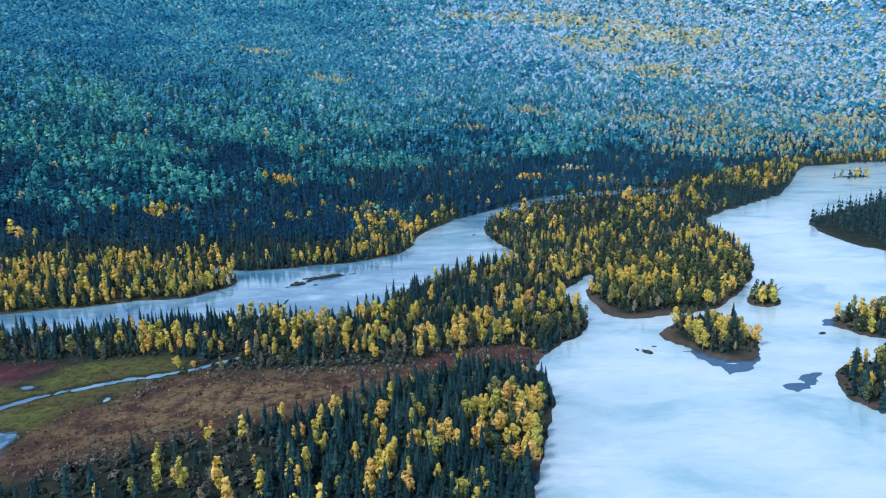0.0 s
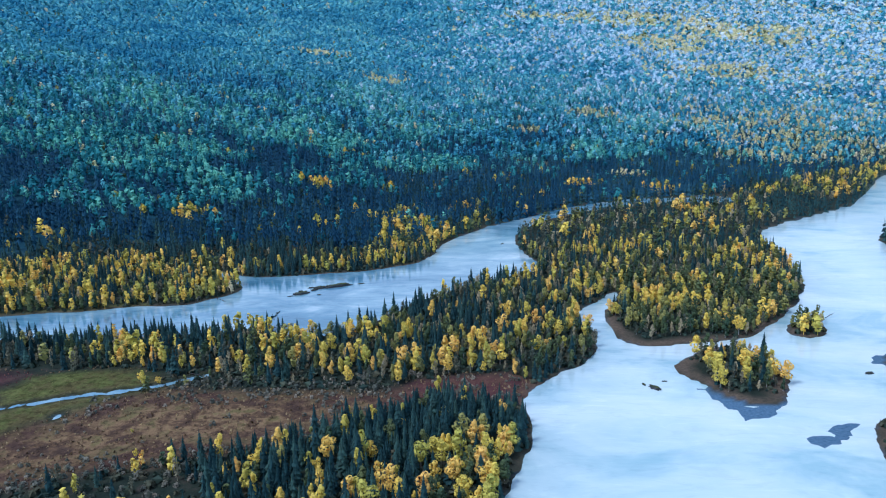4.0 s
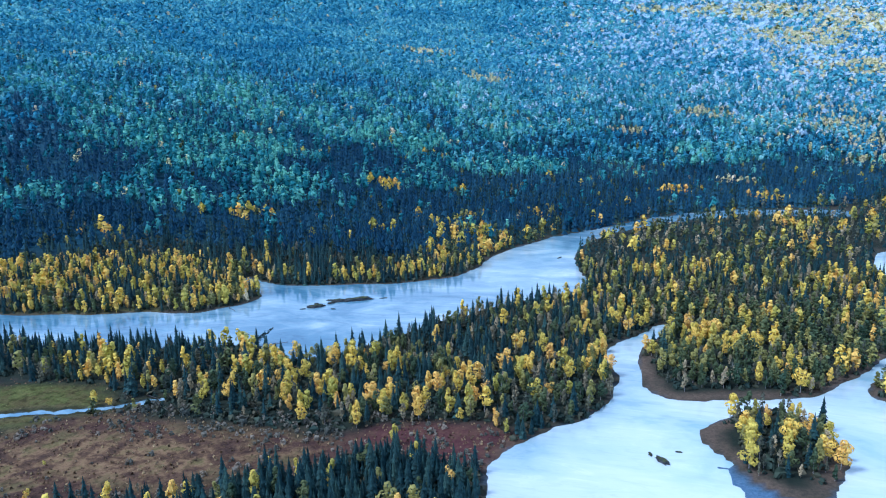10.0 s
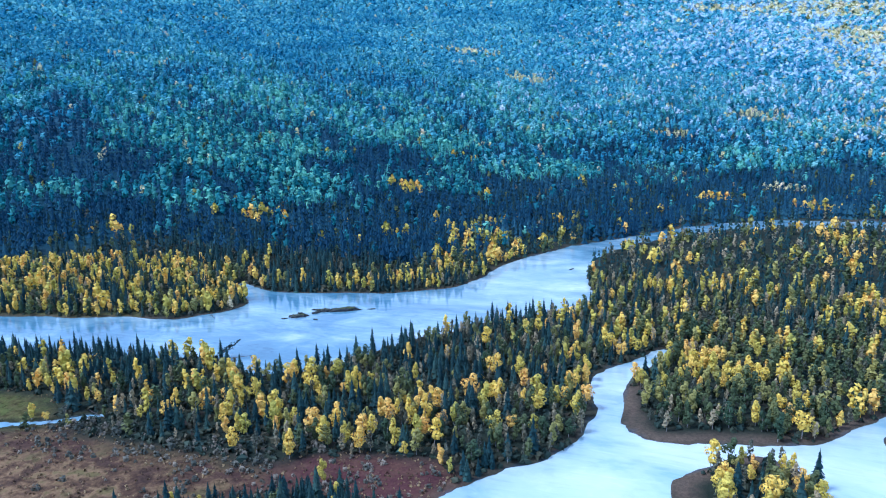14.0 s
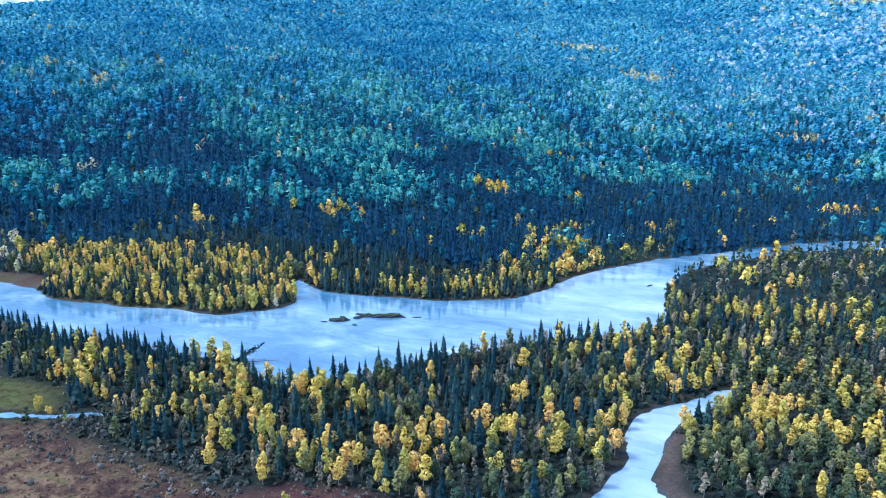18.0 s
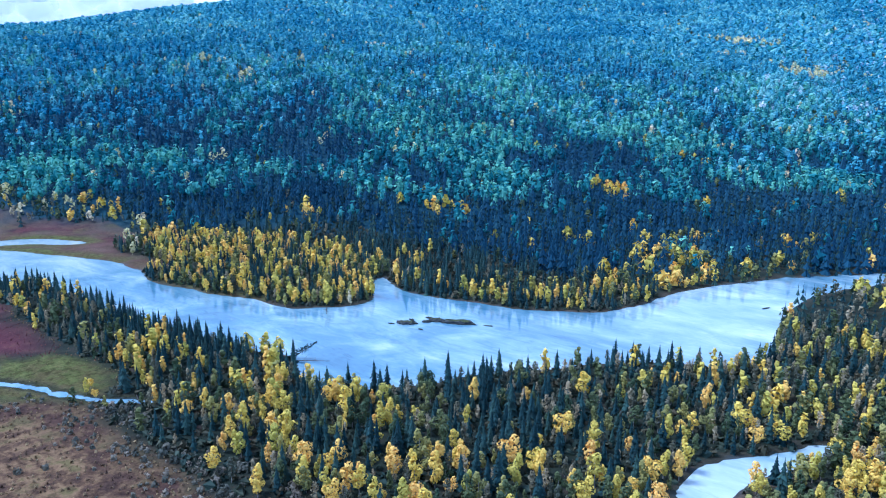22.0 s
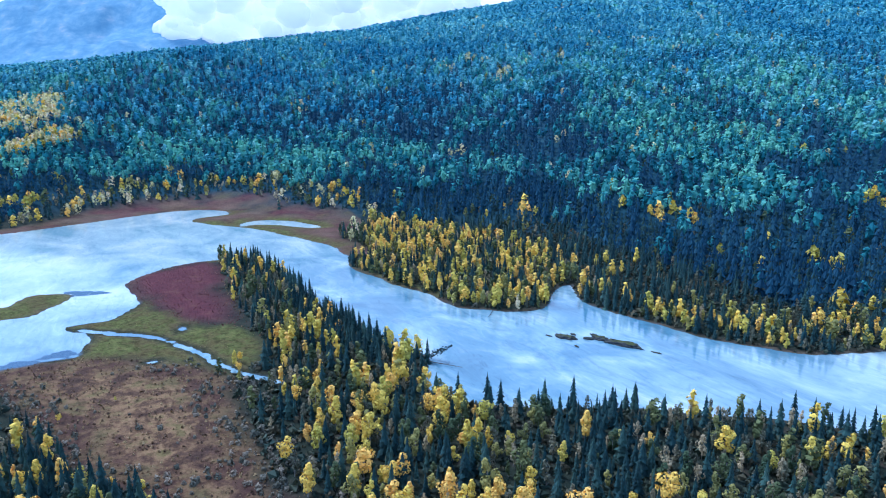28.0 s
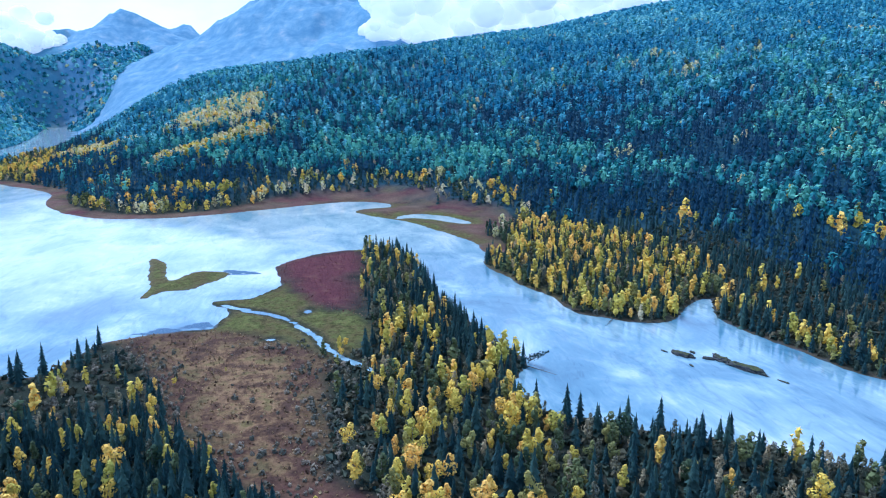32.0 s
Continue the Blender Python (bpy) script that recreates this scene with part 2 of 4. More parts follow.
def ground_height(x, y):
    d = shore(x, y)
    land = 0.12 + 0.9 * (1 - np.exp(-np.clip(d, 0, None) / 7)) + 0.35 * lattice_noise(x, y, 22, 31) * np.clip(d / 8, 0, 1)
    bed = np.maximum(0.12 + 0.5 * d, -2.6)
    z = np.where(d > 0, land, bed)
    for k, r in enumerate(shoal_rings):
        q = np.clip((signed(x, y, r) + 2.5 * lattice_noise(x, y, 9, 33)) / 3, 0, 1)
        z = np.where(d <= 0.5, np.maximum(z, -1.2 + q * (1.24 + 0.16 * lattice_noise(x, y, 6, 34))), z)
    h, s = hill_height(x, y)
    z = z + np.where(d > 0, h * np.clip(d / 30, 0, 1), 0)
    # mountains beyond the lake and behind the ridge
    for mx, my, mh, rx, ry, turn in MOUNTAINS:
        c, sn = math.cos(turn), math.sin(turn)
        u, v = ((x - mx) * c + (y - my) * sn) / rx, (-(x - mx) * sn + (y - my) * c) / ry
        r = np.sqrt(u * u + v * v)
        m = mh * np.clip(1 - r, 0, None) ** 1.15
        m = m * (1 + 0.14 * lattice_noise(x, y, 420, 41) + 0.22 * (0.4 - np.abs(lattice_noise(x, y, 260, 43))) + 0.07 * lattice_noise(x, y, 90, 42))
        z = np.where(d > 15, np.maximum(z, m * np.clip((d - 15) / 160, 0, 1)), z)
    return z, d, s


MOUNTAINS = [(-3600, 600, 870, 1900, 1900, 0.0), (-4110, -824, 560, 2000, 1250, 0.2), (-4330, -560, 520, 1500, 1000, 0.0), (-4020, -1130, 470, 1200, 900, 0.0),
             (-2950, -1150, 350, 1200, 850, 0.0), (2700, 3700, 700, 2600, 1500, 0.4)]


# ---- materials ----
def material(name, rough=0.8, spec=0.3):
    m = bpy.data.materials.new(name)
    m.use_nodes = True
    b = m.node_tree.nodes["Principled BSDF"]
    b.inputs["Roughness"].default_value = rough
    b.inputs["Specular IOR Level"].default_value = spec
    return m, m.node_tree.nodes, m.node_tree.links, b


def noise_node(n, l, scale, detail=4, rough=0.6, coord=None):
    t = n.new("ShaderNodeTexNoise")
    t.inputs["Scale"].default_value, t.inputs["Detail"].default_value, t.inputs["Roughness"].default_value = scale, detail, rough
    if coord is not None:
        l.new(coord, t.inputs["Vector"])
    return t.outputs["Fac"]


def ramp(n, l, fac, stops):
    r = n.new("ShaderNodeValToRGB")
    while len(r.color_ramp.elements) < len(stops):
        r.color_ramp.elements.new(0.5)
    for e, (p, c) in zip(r.color_ramp.elements, stops):
        e.position, e.color = p, (*c, 1)
    l.new(fac, r.inputs["Fac"])
    return r.outputs["Color"]


def mix(n, l, fac, a, b, mode="MIX"):
    m = n.new("ShaderNodeMixRGB")
    m.blend_type = mode
    for sock, v in (("Fac", fac), ("Color1", a), ("Color2", b)):
        if isinstance(v, (int, float)):
            m.inputs[sock].default_value = v
        elif isinstance(v, tuple):
            m.inputs[sock].default_value = (*v, 1)
        else:
            l.new(v, m.inputs[sock])
    return m.outputs["Color"]


def attribute(n, name):
    a = n.new("ShaderNodeAttribute")
    a.attribute_name = name
    return a.outputs["Fac"]


def ground_material():
    m, n, l, b = material("valley_floor", 0.95, 0.1)
    co = n.new("ShaderNodeNewGeometry").outputs["Position"]
    big, mid, fine = (noise_node(n, l, s, 5, 0.65, co) for s in (0.02, 0.12, 0.9))
    forest = ramp(n, l, mid, [(0.3, (0.012, 0.022, 0.018)), (0.55, (0.03, 0.04, 0.028)), (0.75, (0.075, 0.055, 0.045))])
    heath = ramp(n, l, mid, [(0.3, (0.04, 0.022, 0.02)), (0.5, (0.085, 0.05, 0.036)), (0.7, (0.15, 0.10, 0.055))])
    patch = noise_node(n, l, 0.07, 6, 0.7, co)
    heath = mix(n, l, 0.6, heath, ramp(n, l, patch, [(0.36, (0.035, 0.017, 0.018)), (0.46, (0.10, 0.05, 0.036)), (0.54, (0.22, 0.15, 0.065)), (0.64, (0.12, 0.115, 0.045))]))
    core = ramp(n, l, patch, [(0.40, (0.07, 0.042, 0.03)), (0.47, (0.16, 0.095, 0.05)), (0.53, (0.32, 0.205, 0.10)), (0.60, (0.20, 0.165, 0.06))])
    heath = mix(n, l, attribute(n, "heath_core"), heath, core)
    clod = noise_node(n, l, 0.32, 3, 0.7, co)
    heath = mix(n, l, 0.75, heath, ramp(n, l, clod, [(0.40, (0.42, 0.40, 0.42)), (0.48, (0.85, 0.85, 0.82)), (0.58, (1.15, 1.15, 1.15))]), "MULTIPLY")
    heath = mix(n, l, 0.3, heath, ramp(n, l, fine, [(0.35, (0.02, 0.014, 0.013)), (0.6, (0.14, 0.09, 0.06)), (0.75, (0.24, 0.17, 0.09))]))
    red = mix(n, l, 0.5, ramp(n, l, mid, [(0.35, (0.07, 0.022, 0.032)), (0.55, (0.13, 0.042, 0.05)), (0.68, (0.17, 0.09, 0.06))]), ramp(n, l, fine, [(0.3, (0.045, 0.018, 0.026)), (0.7, (0.16, 0.06, 0.06))]))
    marsh = mix(n, l, 0.45, ramp(n, l, patch, [(0.36, (0.085, 0.055, 0.03)), (0.45, (0.10, 0.085, 0.035)), (0.54, (0.085, 0.11, 0.028)), (0.62, (0.15, 0.17, 0.05)), (0.72, (0.20, 0.17, 0.07))]), ramp(n, l, fine, [(0.3, (0.04, 0.05, 0.015)), (0.7, (0.2, 0.19, 0.06))]))
    marsh = mix(n, l, 0.7, marsh, ramp(n, l, clod, [(0.38, (0.38, 0.34, 0.30)), (0.47, (0.85, 0.82, 0.75)), (0.58, (1.12, 1.12, 1.1))]), "MULTIPLY")
    sand = ramp(n, l, fine, [(0.3, (0.10, 0.07, 0.055)), (0.7, (0.25, 0.18, 0.12))])
    bed = ramp(n, l, mid, [(0.3, (0.05, 0.10, 0.11)), (0.7, (0.16, 0.22, 0.2))])
    gravel = ramp(n, l, fine, [(0.3, (0.06, 0.13, 0.21)), (0.7, (0.15, 0.24, 0.34))])
    peat = ramp(n, l, fine, [(0.3, (0.012, 0.016, 0.010)), (0.7, (0.05, 0.055, 0.022))])
    # hill, upper slopes and rock: distance haze put into the ground colour
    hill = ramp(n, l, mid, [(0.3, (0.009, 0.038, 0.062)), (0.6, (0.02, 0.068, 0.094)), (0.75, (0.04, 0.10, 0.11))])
    haze_upland = ramp(n, l, mid, [(0.3, (0.10, 0.28, 0.42)), (0.6, (0.16, 0.36, 0.48)), (0.75, (0.26, 0.42, 0.5))])
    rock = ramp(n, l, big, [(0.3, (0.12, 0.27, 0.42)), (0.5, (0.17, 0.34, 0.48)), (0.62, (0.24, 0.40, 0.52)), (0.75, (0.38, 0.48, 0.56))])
    c = forest
    for name, colour in (("hillside", hill), ("haze_upland", haze_upland), ("mountain", rock), ("heath", heath), ("red_meadow", red), ("marsh", marsh), ("strand", sand), ("peat", peat), ("bed", bed), ("shoal", gravel)):
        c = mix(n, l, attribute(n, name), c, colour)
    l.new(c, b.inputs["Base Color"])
    bump = n.new("ShaderNodeBump")
    bump.inputs["Strength"].default_value, bump.inputs["Distance"].default_value = 0.8, 0.6
    l.new(fine, bump.inputs["Height"])
    l.new(bump.outputs["Normal"], b.inputs["Normal"])
    return m


def water_material():
    m, n, l, b = material("glacial_water", 0.06, 0.9)
    co = n.new("ShaderNodeNewGeometry").outputs["Position"]
    mp = n.new("ShaderNodeMapping")
    mp.inputs["Rotation"].default_value = (0, 0, radians(-35))
    mp.inputs["Scale"].default_value = (0.015, 0.024, 0.02)
    l.new(co, mp.inputs["Vector"])
    flow = n.new("ShaderNodeTexNoise")
    for key, val in (("Scale", 1.0), ("Detail", 8), ("Roughness", 0.58), ("Distortion", 0.5)):
        flow.inputs[key].default_value = val
    l.new(mp.outputs["Vector"], flow.inputs["Vector"])
    flow = flow.outputs["Fac"]
    c = ramp(n, l, flow, [(0.33, (0.075, 0.19, 0.28)), (0.45, (0.125, 0.275, 0.37)), (0.56, (0.26, 0.42, 0.49)), (0.68, (0.54, 0.66, 0.69))])
    # paler bay and lake: milky water plus reflected sky brightness put into the colour
    silty_and_sky = ramp(n, l, flow, [(0.34, (0.40, 0.60, 0.63)), (0.45, (0.60, 0.75, 0.74)), (0.62, (0.74, 0.84, 0.81))])
    c = mix(n, l, attribute(n, "silt_and_sky"), c, silty_and_sky)
    mp2 = n.new("ShaderNodeMapping")
    mp2.inputs["Rotation"].default_value = (0, 0, radians(-28))
    mp2.inputs["Scale"].default_value = (0.035, 0.125, 0.1)
    l.new(co, mp2.inputs["Vector"])
    streak = n.new("ShaderNodeTexNoise")
    for key, val in (("Scale", 1.0), ("Detail", 6), ("Roughness", 0.66), ("Distortion", 1.8)):
        streak.inputs[key].default_value = val
    l.new(mp2.outputs["Vector"], streak.inputs["Vector"])
    lines = ramp(n, l, streak.outputs["Fac"], [(0.34, (0.50, 0.60, 0.68)), (0.46, (0.92, 0.95, 0.98)), (0.56, (1.0, 1.0, 1.0)), (0.68, (1.45, 1.32, 1.22))])
    keep = n.new("ShaderNodeMapRange")
    keep.inputs["To Min"].default_value, keep.inputs["To Max"].default_value = 0.6, 0.2
    l.new(attribute(n, "silt_and_sky"), keep.inputs["Value"])
    c = mix(n, l, keep.outputs["Result"], c, lines, "MULTIPLY")
    l.new(c, b.inputs["Base Color"])
    b.inputs["IOR"].default_value = 1.33
    rip = noise_node(n, l, 1.3, 3, 0.6, co)
    bump = n.new("ShaderNodeBump")
    bump.inputs["Strength"].default_value, bump.inputs["Distance"].default_value = 0.12, 0.15
    l.new(rip, bump.inputs["Height"])
    l.new(bump.outputs["Normal"], b.inputs["Normal"])
    return m


def leaf_material(name, dark, light, accent, rough=0.75, vary=0.38, by_stand=False):
    """Foliage: each tree or stand has its own tint, each leaf cluster its own shade."""
    m, n, l, b = material(name, rough, 0.15)
    tint = attribute(n, "tint")
    rnd = n.new("ShaderNodeObjectInfo").outputs["Random"]
    add = n.new("ShaderNodeMath")
    add.operation = "ADD"
    l.new(tint, add.inputs[0])
    l.new(rnd, add.inputs[1])
    frac = n.new("ShaderNodeMath")
    frac.operation = "FRACT"
    l.new(add.outputs[0], frac.inputs[0])
    c = ramp(n, l, tint if by_stand else frac.outputs[0], [(0.0, dark), (0.55, light), (1.0, accent)])
    isl = n.new("ShaderNodeNewGeometry").outputs["Random Per Island"]
    v = n.new("ShaderNodeMapRange")
    v.inputs["To Min"].default_value, v.inputs["To Max"].default_value = 1 - vary, 1 + vary
    l.new(isl, v.inputs["Value"])
    hsv = n.new("ShaderNodeHueSaturation")
    l.new(v.outputs["Result"], hsv.inputs["Value"])
    l.new(c, hsv.inputs["Color"])
    l.new(hsv.outputs["Color"], b.inputs["Base Color"])
    return m


def bark_material(name, a, c2):
    m, n, l, b = material(name, 0.9, 0.2)
    co = n.new("ShaderNodeTexCoord").outputs["Object"]
    l.new(ramp(n, l, noise_node(n, l, 3.0, 4, 0.7, co), [(0.35, a), (0.65, c2)]), b.inputs["Base Color"])
    return m


M_GROUND, M_WATER = ground_material(), water_material()
M_SPRUCE = leaf_material("spruce_needles", (0.013, 0.042, 0.047), (0.025, 0.066, 0.067), (0.045, 0.095, 0.078))
M_GOLD = leaf_material("golden_birch_leaves", (0.50, 0.47, 0.09), (0.91, 0.68, 0.11), (0.93, 0.58, 0.14), 0.75, 0.19)
M_OLIVE = leaf_material("turning_birch_leaves", (0.05, 0.09, 0.05), (0.135, 0.165, 0.065), (0.44, 0.40, 0.11), 0.75, 0.2)
M_PALE = leaf_material("thin_pale_leaves", (0.08, 0.10, 0.075), (0.18, 0.18, 0.115), (0.55, 0.45, 0.26), 0.75, 0.2)
# golden leaves of the slopes, with haze put in as a paler colour
M_CREAM = leaf_material("haze_paled_gold_leaves", (0.60, 0.59, 0.30), (0.78, 0.71, 0.35), (0.82, 0.68, 0.43), 0.75, 0.12)
# slope trees: the blue of distance haze is put into these leaf colours
M_HAZE_CONIFER = leaf_material("haze_conifer_needles", (0.011, 0.048, 0.090), (0.022, 0.080, 0.130), (0.045, 0.125, 0.16), 0.85, 0.12, True)
M_TEAL = leaf_material("haze_blue_green_leaves", (0.016, 0.095, 0.145), (0.055, 0.25, 0.262), (0.21, 0.54, 0.39), 0.85, 0.14, True)
# paler versions for farther slopes, where the haze would be thicker
M_HAZE_BLUE = leaf_material("haze_blue_leaves", (0.048, 0.23, 0.35), (0.13, 0.41, 0.48), (0.30, 0.62, 0.58), 0.85, 0.08, True)
M_HAZE_PALE = leaf_material("haze_pale_leaves", (0.40, 0.59, 0.72), (0.55, 0.72, 0.80), (0.74, 0.80, 0.80), 0.85, 0.06, True)
M_SHRUB = leaf_material("heath_shrub_leaves", (0.085, 0.10, 0.08), (0.18, 0.175, 0.13), (0.34, 0.29, 0.21), 0.75, 0.18)
M_UNDER = leaf_material("undergrowth_leaves", (0.026, 0.050, 0.042), (0.055, 0.078, 0.052), (0.11, 0.098, 0.058), 0.75, 0.2)
M_BARK = bark_material("dark_bark", (0.05, 0.04, 0.035), (0.12, 0.10, 0.09))
M_BIRCH = bark_material("birch_bark", (0.25, 0.23, 0.21), (0.6, 0.58, 0.55))


# ---- mesh helpers ----
def mesh_object(name, verts, tris, mats, mat_index=None, tint=None, smooth=False):
    me = bpy.data.meshes.new(name)
    verts, tris = np.asarray(verts, np.float32), np.asarray(tris, np.int32)
    me.vertices.add(len(verts))
    me.vertices.foreach_set("co", verts.ravel())
    me.loops.add(tris.size)
    me.loops.foreach_set("vertex_index", tris.ravel())
    me.polygons.add(len(tris))
    me.polygons.foreach_set("loop_start", np.arange(0, tris.size, 3, dtype=np.int32))
    for m in mats:
        me.materials.append(m)
    if mat_index is not None:
        me.polygons.foreach_set("material_index", np.asarray(mat_index, np.int32))
    if tint is not None:
        me.attributes.new("tint", "FLOAT", "POINT").data.foreach_set("value", np.asarray(tint, np.float32))
    me.update(calc_edges=True)
    me.polygons.foreach_set("use_smooth", np.full(len(tris), smooth))
    return new(name, me)


def grid_axis(lo, a, b, hi, fine, grow):
    out, step = list(np.arange(a, b + 0.1, fine)), fine
    left, right = [], []
    x = a
    while x > lo:
        step = min(step * grow, 45)
        x -= step
        left.append(x)
    x, step = b, fine
    while x < hi:
        step = min(step * grow, 45)
        x += step
        right.append(x)
    return np.array(left[::-1] + out + right)


# ---- ground: one sheet from the river bed to the mountains ----
gx, gy = grid_axis(-4700, -800, 290, 4400, 3.6, 1.09), grid_axis(-1500, -20, 600, 4700, 3.5, 1.09)
gx, gy = np.sort(np.append(gx, np.arange(-248.2, -110, 3.6))), np.sort(np.append(gy, np.arange(242.0, 352, 3.5)))
GX, GY = np.meshgrid(gx, gy)
GZ, GD, GS = ground_height(GX, GY)


def spread(ring, soft):
    return np.clip(0.5 + (signed(GX, GY, ring) + 5 * lattice_noise(GX, GY, 12, 51)) / soft, 0, 1)


nx, ny = len(gx), len(gy)
idx = np.arange(nx * ny).reshape(ny, nx)
a, b_, c_, d_ = idx[:-1, :-1].ravel(), idx[:-1, 1:].ravel(), idx[1:, 1:].ravel(), idx[1:, :-1].ravel()
ground = mesh_object("ground", np.stack([GX, GY, GZ], -1).reshape(-1, 3), np.concatenate([np.stack([a, b_, c_], -1), np.stack([a, c_, d_], -1)]), [M_GROUND], smooth=True)
strand = np.clip(1 - np.abs(GD - 1.5) / 4, 0, 1) * (0.5 + 0.5 * lattice_noise(GX, GY, 30, 52))
flat = 26 + 44 * np.clip((-400 - GX) / 60, 0, 1) * np.clip((GY - 190) / 60, 0, 1)
strand = np.maximum(strand, 1.3 * np.clip(1 - np.abs(GD - 3.5) / 6.5, 0, 1) * (GX > 88) * (GY < 470) * np.clip(0.8 + 0.5 * lattice_noise(GX, GY, 14, 61), 0, 1))
north_beach = np.clip(2 - 2 * (GD - 2) / flat, 0, 1) * ((GX < -330) & (GY < 500) & (GS > -130) & (GX > -900))
bar_green = np.clip(1.4 - (GD - 1) / 15, 0, 1) * (GX < -370) * (GX > -600) * (GY > 340) * (GY < 470) * np.clip(0.9 + 0.7 * lattice_noise(GX, GY, 30, 56), 0, 1)
islet_green = np.clip(signed(GX, GY, isle_rings[4]) / 2 + 1, 0, 1)
rim_green = np.clip(1 - np.abs(GD - 4) / 6, 0, 1) * (GX < -200) * (GY > 340) * np.clip(0.6 + lattice_noise(GX, GY, 40, 53), 0, 1)
# the slope and mountain masks bring in the haze-blue ground colours with distance
for name, val in (("hillside", np.maximum(np.clip(GS / 60, 0, 1), (GX < -1000) & (GY < -310 + 0.3025 * (GX + 1286)))), ("haze_upland", np.maximum(np.clip((GS - 250) / 700, 0, 1), 0.7 * ((GX < -1000) & (GY < -310 + 0.3025 * (GX + 1286))))), ("mountain", np.clip((np.hypot(GX, GY - 200) - 1850) / 250, 0, 1) * (GX < -1350) * (GY > -310 + 0.3025 * (GX + 1286))),
                  ("heath", np.maximum(np.maximum(spread(heath_ring, 10), spread(scrub_ring, 10)), north_beach * np.clip(0.65 + 0.6 * lattice_noise(GX, GY, 25, 54), 0, 1))), ("red_meadow", np.maximum(np.maximum(np.clip(0.55 + (signed(GX, GY, red_ring) - 4 + 12 * lattice_noise(GX, GY, 26, 58)) / 20, 0, 1), 0.6 * spread(scrub_ring, 12)), north_beach * np.clip(0.35 + 1.1 * lattice_noise(GX, GY, 26, 59), 0, 0.9))),
                  ("marsh", np.maximum(spread(marsh_ring, 9), np.maximum(np.maximum(islet_green, bar_green), np.maximum(rim_green, north_beach * np.clip(1.5 * lattice_noise(GX, GY, 30, 60) - 0.1, 0, 0.8))))), ("heath_core", np.clip((signed(GX, GY, heath_ring) - 9) / 16 + 0.5 * lattice_noise(GX, GY, 30, 55), 0, 1)), ("strand", np.maximum(np.clip(strand, 0, 1) * 0.7 * (1 - bar_green), north_beach * np.clip(0.3 + 0.7 * lattice_noise(GX, GY, 22, 57), 0, 0.8) * (1 - bar_green))),
                  ("peat", np.clip(1.6 - np.abs(GD - 0.8) / 1.6, 0, 1) * (GX > -262) * (GX < -105) * (GY > 250) * (GY < 352) * 0.9), ("bed", np.clip(-GD / 3, 0, 1) * (GZ < -0.3)), ("shoal", np.clip(-GD, 0, 1) * np.clip((GZ + 0.35) / 0.3, 0, 1))):
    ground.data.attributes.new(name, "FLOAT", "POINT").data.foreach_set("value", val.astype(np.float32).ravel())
tagged(ground, "valley floor of heath, marsh and forest rising to mountains", "ground", kind="structure")

hx, hy = np.arange(-4700, 4401, 35.0), np.arange(-1500, 4001, 35.0)
HX, HY = np.meshgrid(hx, hy)
hid = np.arange(HX.size).reshape(HX.shape)
a, b_, c_, d_ = hid[:-1, :-1].ravel(), hid[:-1, 1:].ravel(), hid[1:, 1:].ravel(), hid[1:, :-1].ravel()
water = mesh_object("water", np.stack([HX, HY, 0 * HX], -1).reshape(-1, 3), np.concatenate([np.stack([a, b_, c_], -1), np.stack([a, c_, d_], -1)]), [M_WATER])
# where the water is paler: milky water and painted-in sky reflection
silt_and_sky = np.clip((signed(HX, HY, bay_ring) + 60) / 90, 0, 1) + 0.6 * np.clip((-250 - HX + 0.4 * (340 - HY)) / 160, 0, 1) + 0.5 * np.exp(-((HX - 10) / 60) ** 2 - ((HY - 640) / 110) ** 2)
water.data.attributes.new("silt_and_sky", "FLOAT", "POINT").data.foreach_set("value", np.clip(silt_and_sky, 0, 1).astype(np.float32).ravel())
tagged(water, "milky blue glacial river water, smooth with faint currents", "water", kind="structure")


# ---- tree prototypes: (vertices, triangles) of unit-height trees ----
def cone_trunk(r0, h, lean=0.0, sides=5):
    a = np.arange(sides) * 2 * np.pi / sides
    lo = np.stack([r0 * np.cos(a), r0 * np.sin(a), np.full(sides, -0.02)], -1)
    hi = np.stack([0.25 * r0 * np.cos(a) + lean, 0.25 * r0 * np.sin(a), np.full(sides, h)], -1)
    i, j = np.arange(sides), (np.arange(sides) + 1) % sides
    return np.vstack([lo, hi]), np.vstack([np.stack([i, j, j + sides], -1), np.stack([i, j + sides, i + sides], -1)])


def leaf_clusters(centres, normals, size, r):
    """A small bent four-sided tuft at every centre, facing its normal."""
    n = len(centres)
    nrm = normals / (np.linalg.norm(normals, axis=1, keepdims=True) + 1e-9)
    side = np.cross(nrm, r.normal(size=(n, 3)))
    side /= np.linalg.norm(side, axis=1, keepdims=True) + 1e-9
    up = np.cross(nrm, side)
    s = (size * r.uniform(0.6, 1.4, (n, 1)))
    bend = nrm * s * 0.35
    v = np.stack([centres + side * s, centres + up * s * 0.8 - bend, centres - side * s, centres - up * s * 0.8 - bend], 1)
    t = np.arange(n)[:, None] * 4
    return v.reshape(-1, 3), np.concatenate([t + [0, 1, 2], t + [0, 2, 3]])


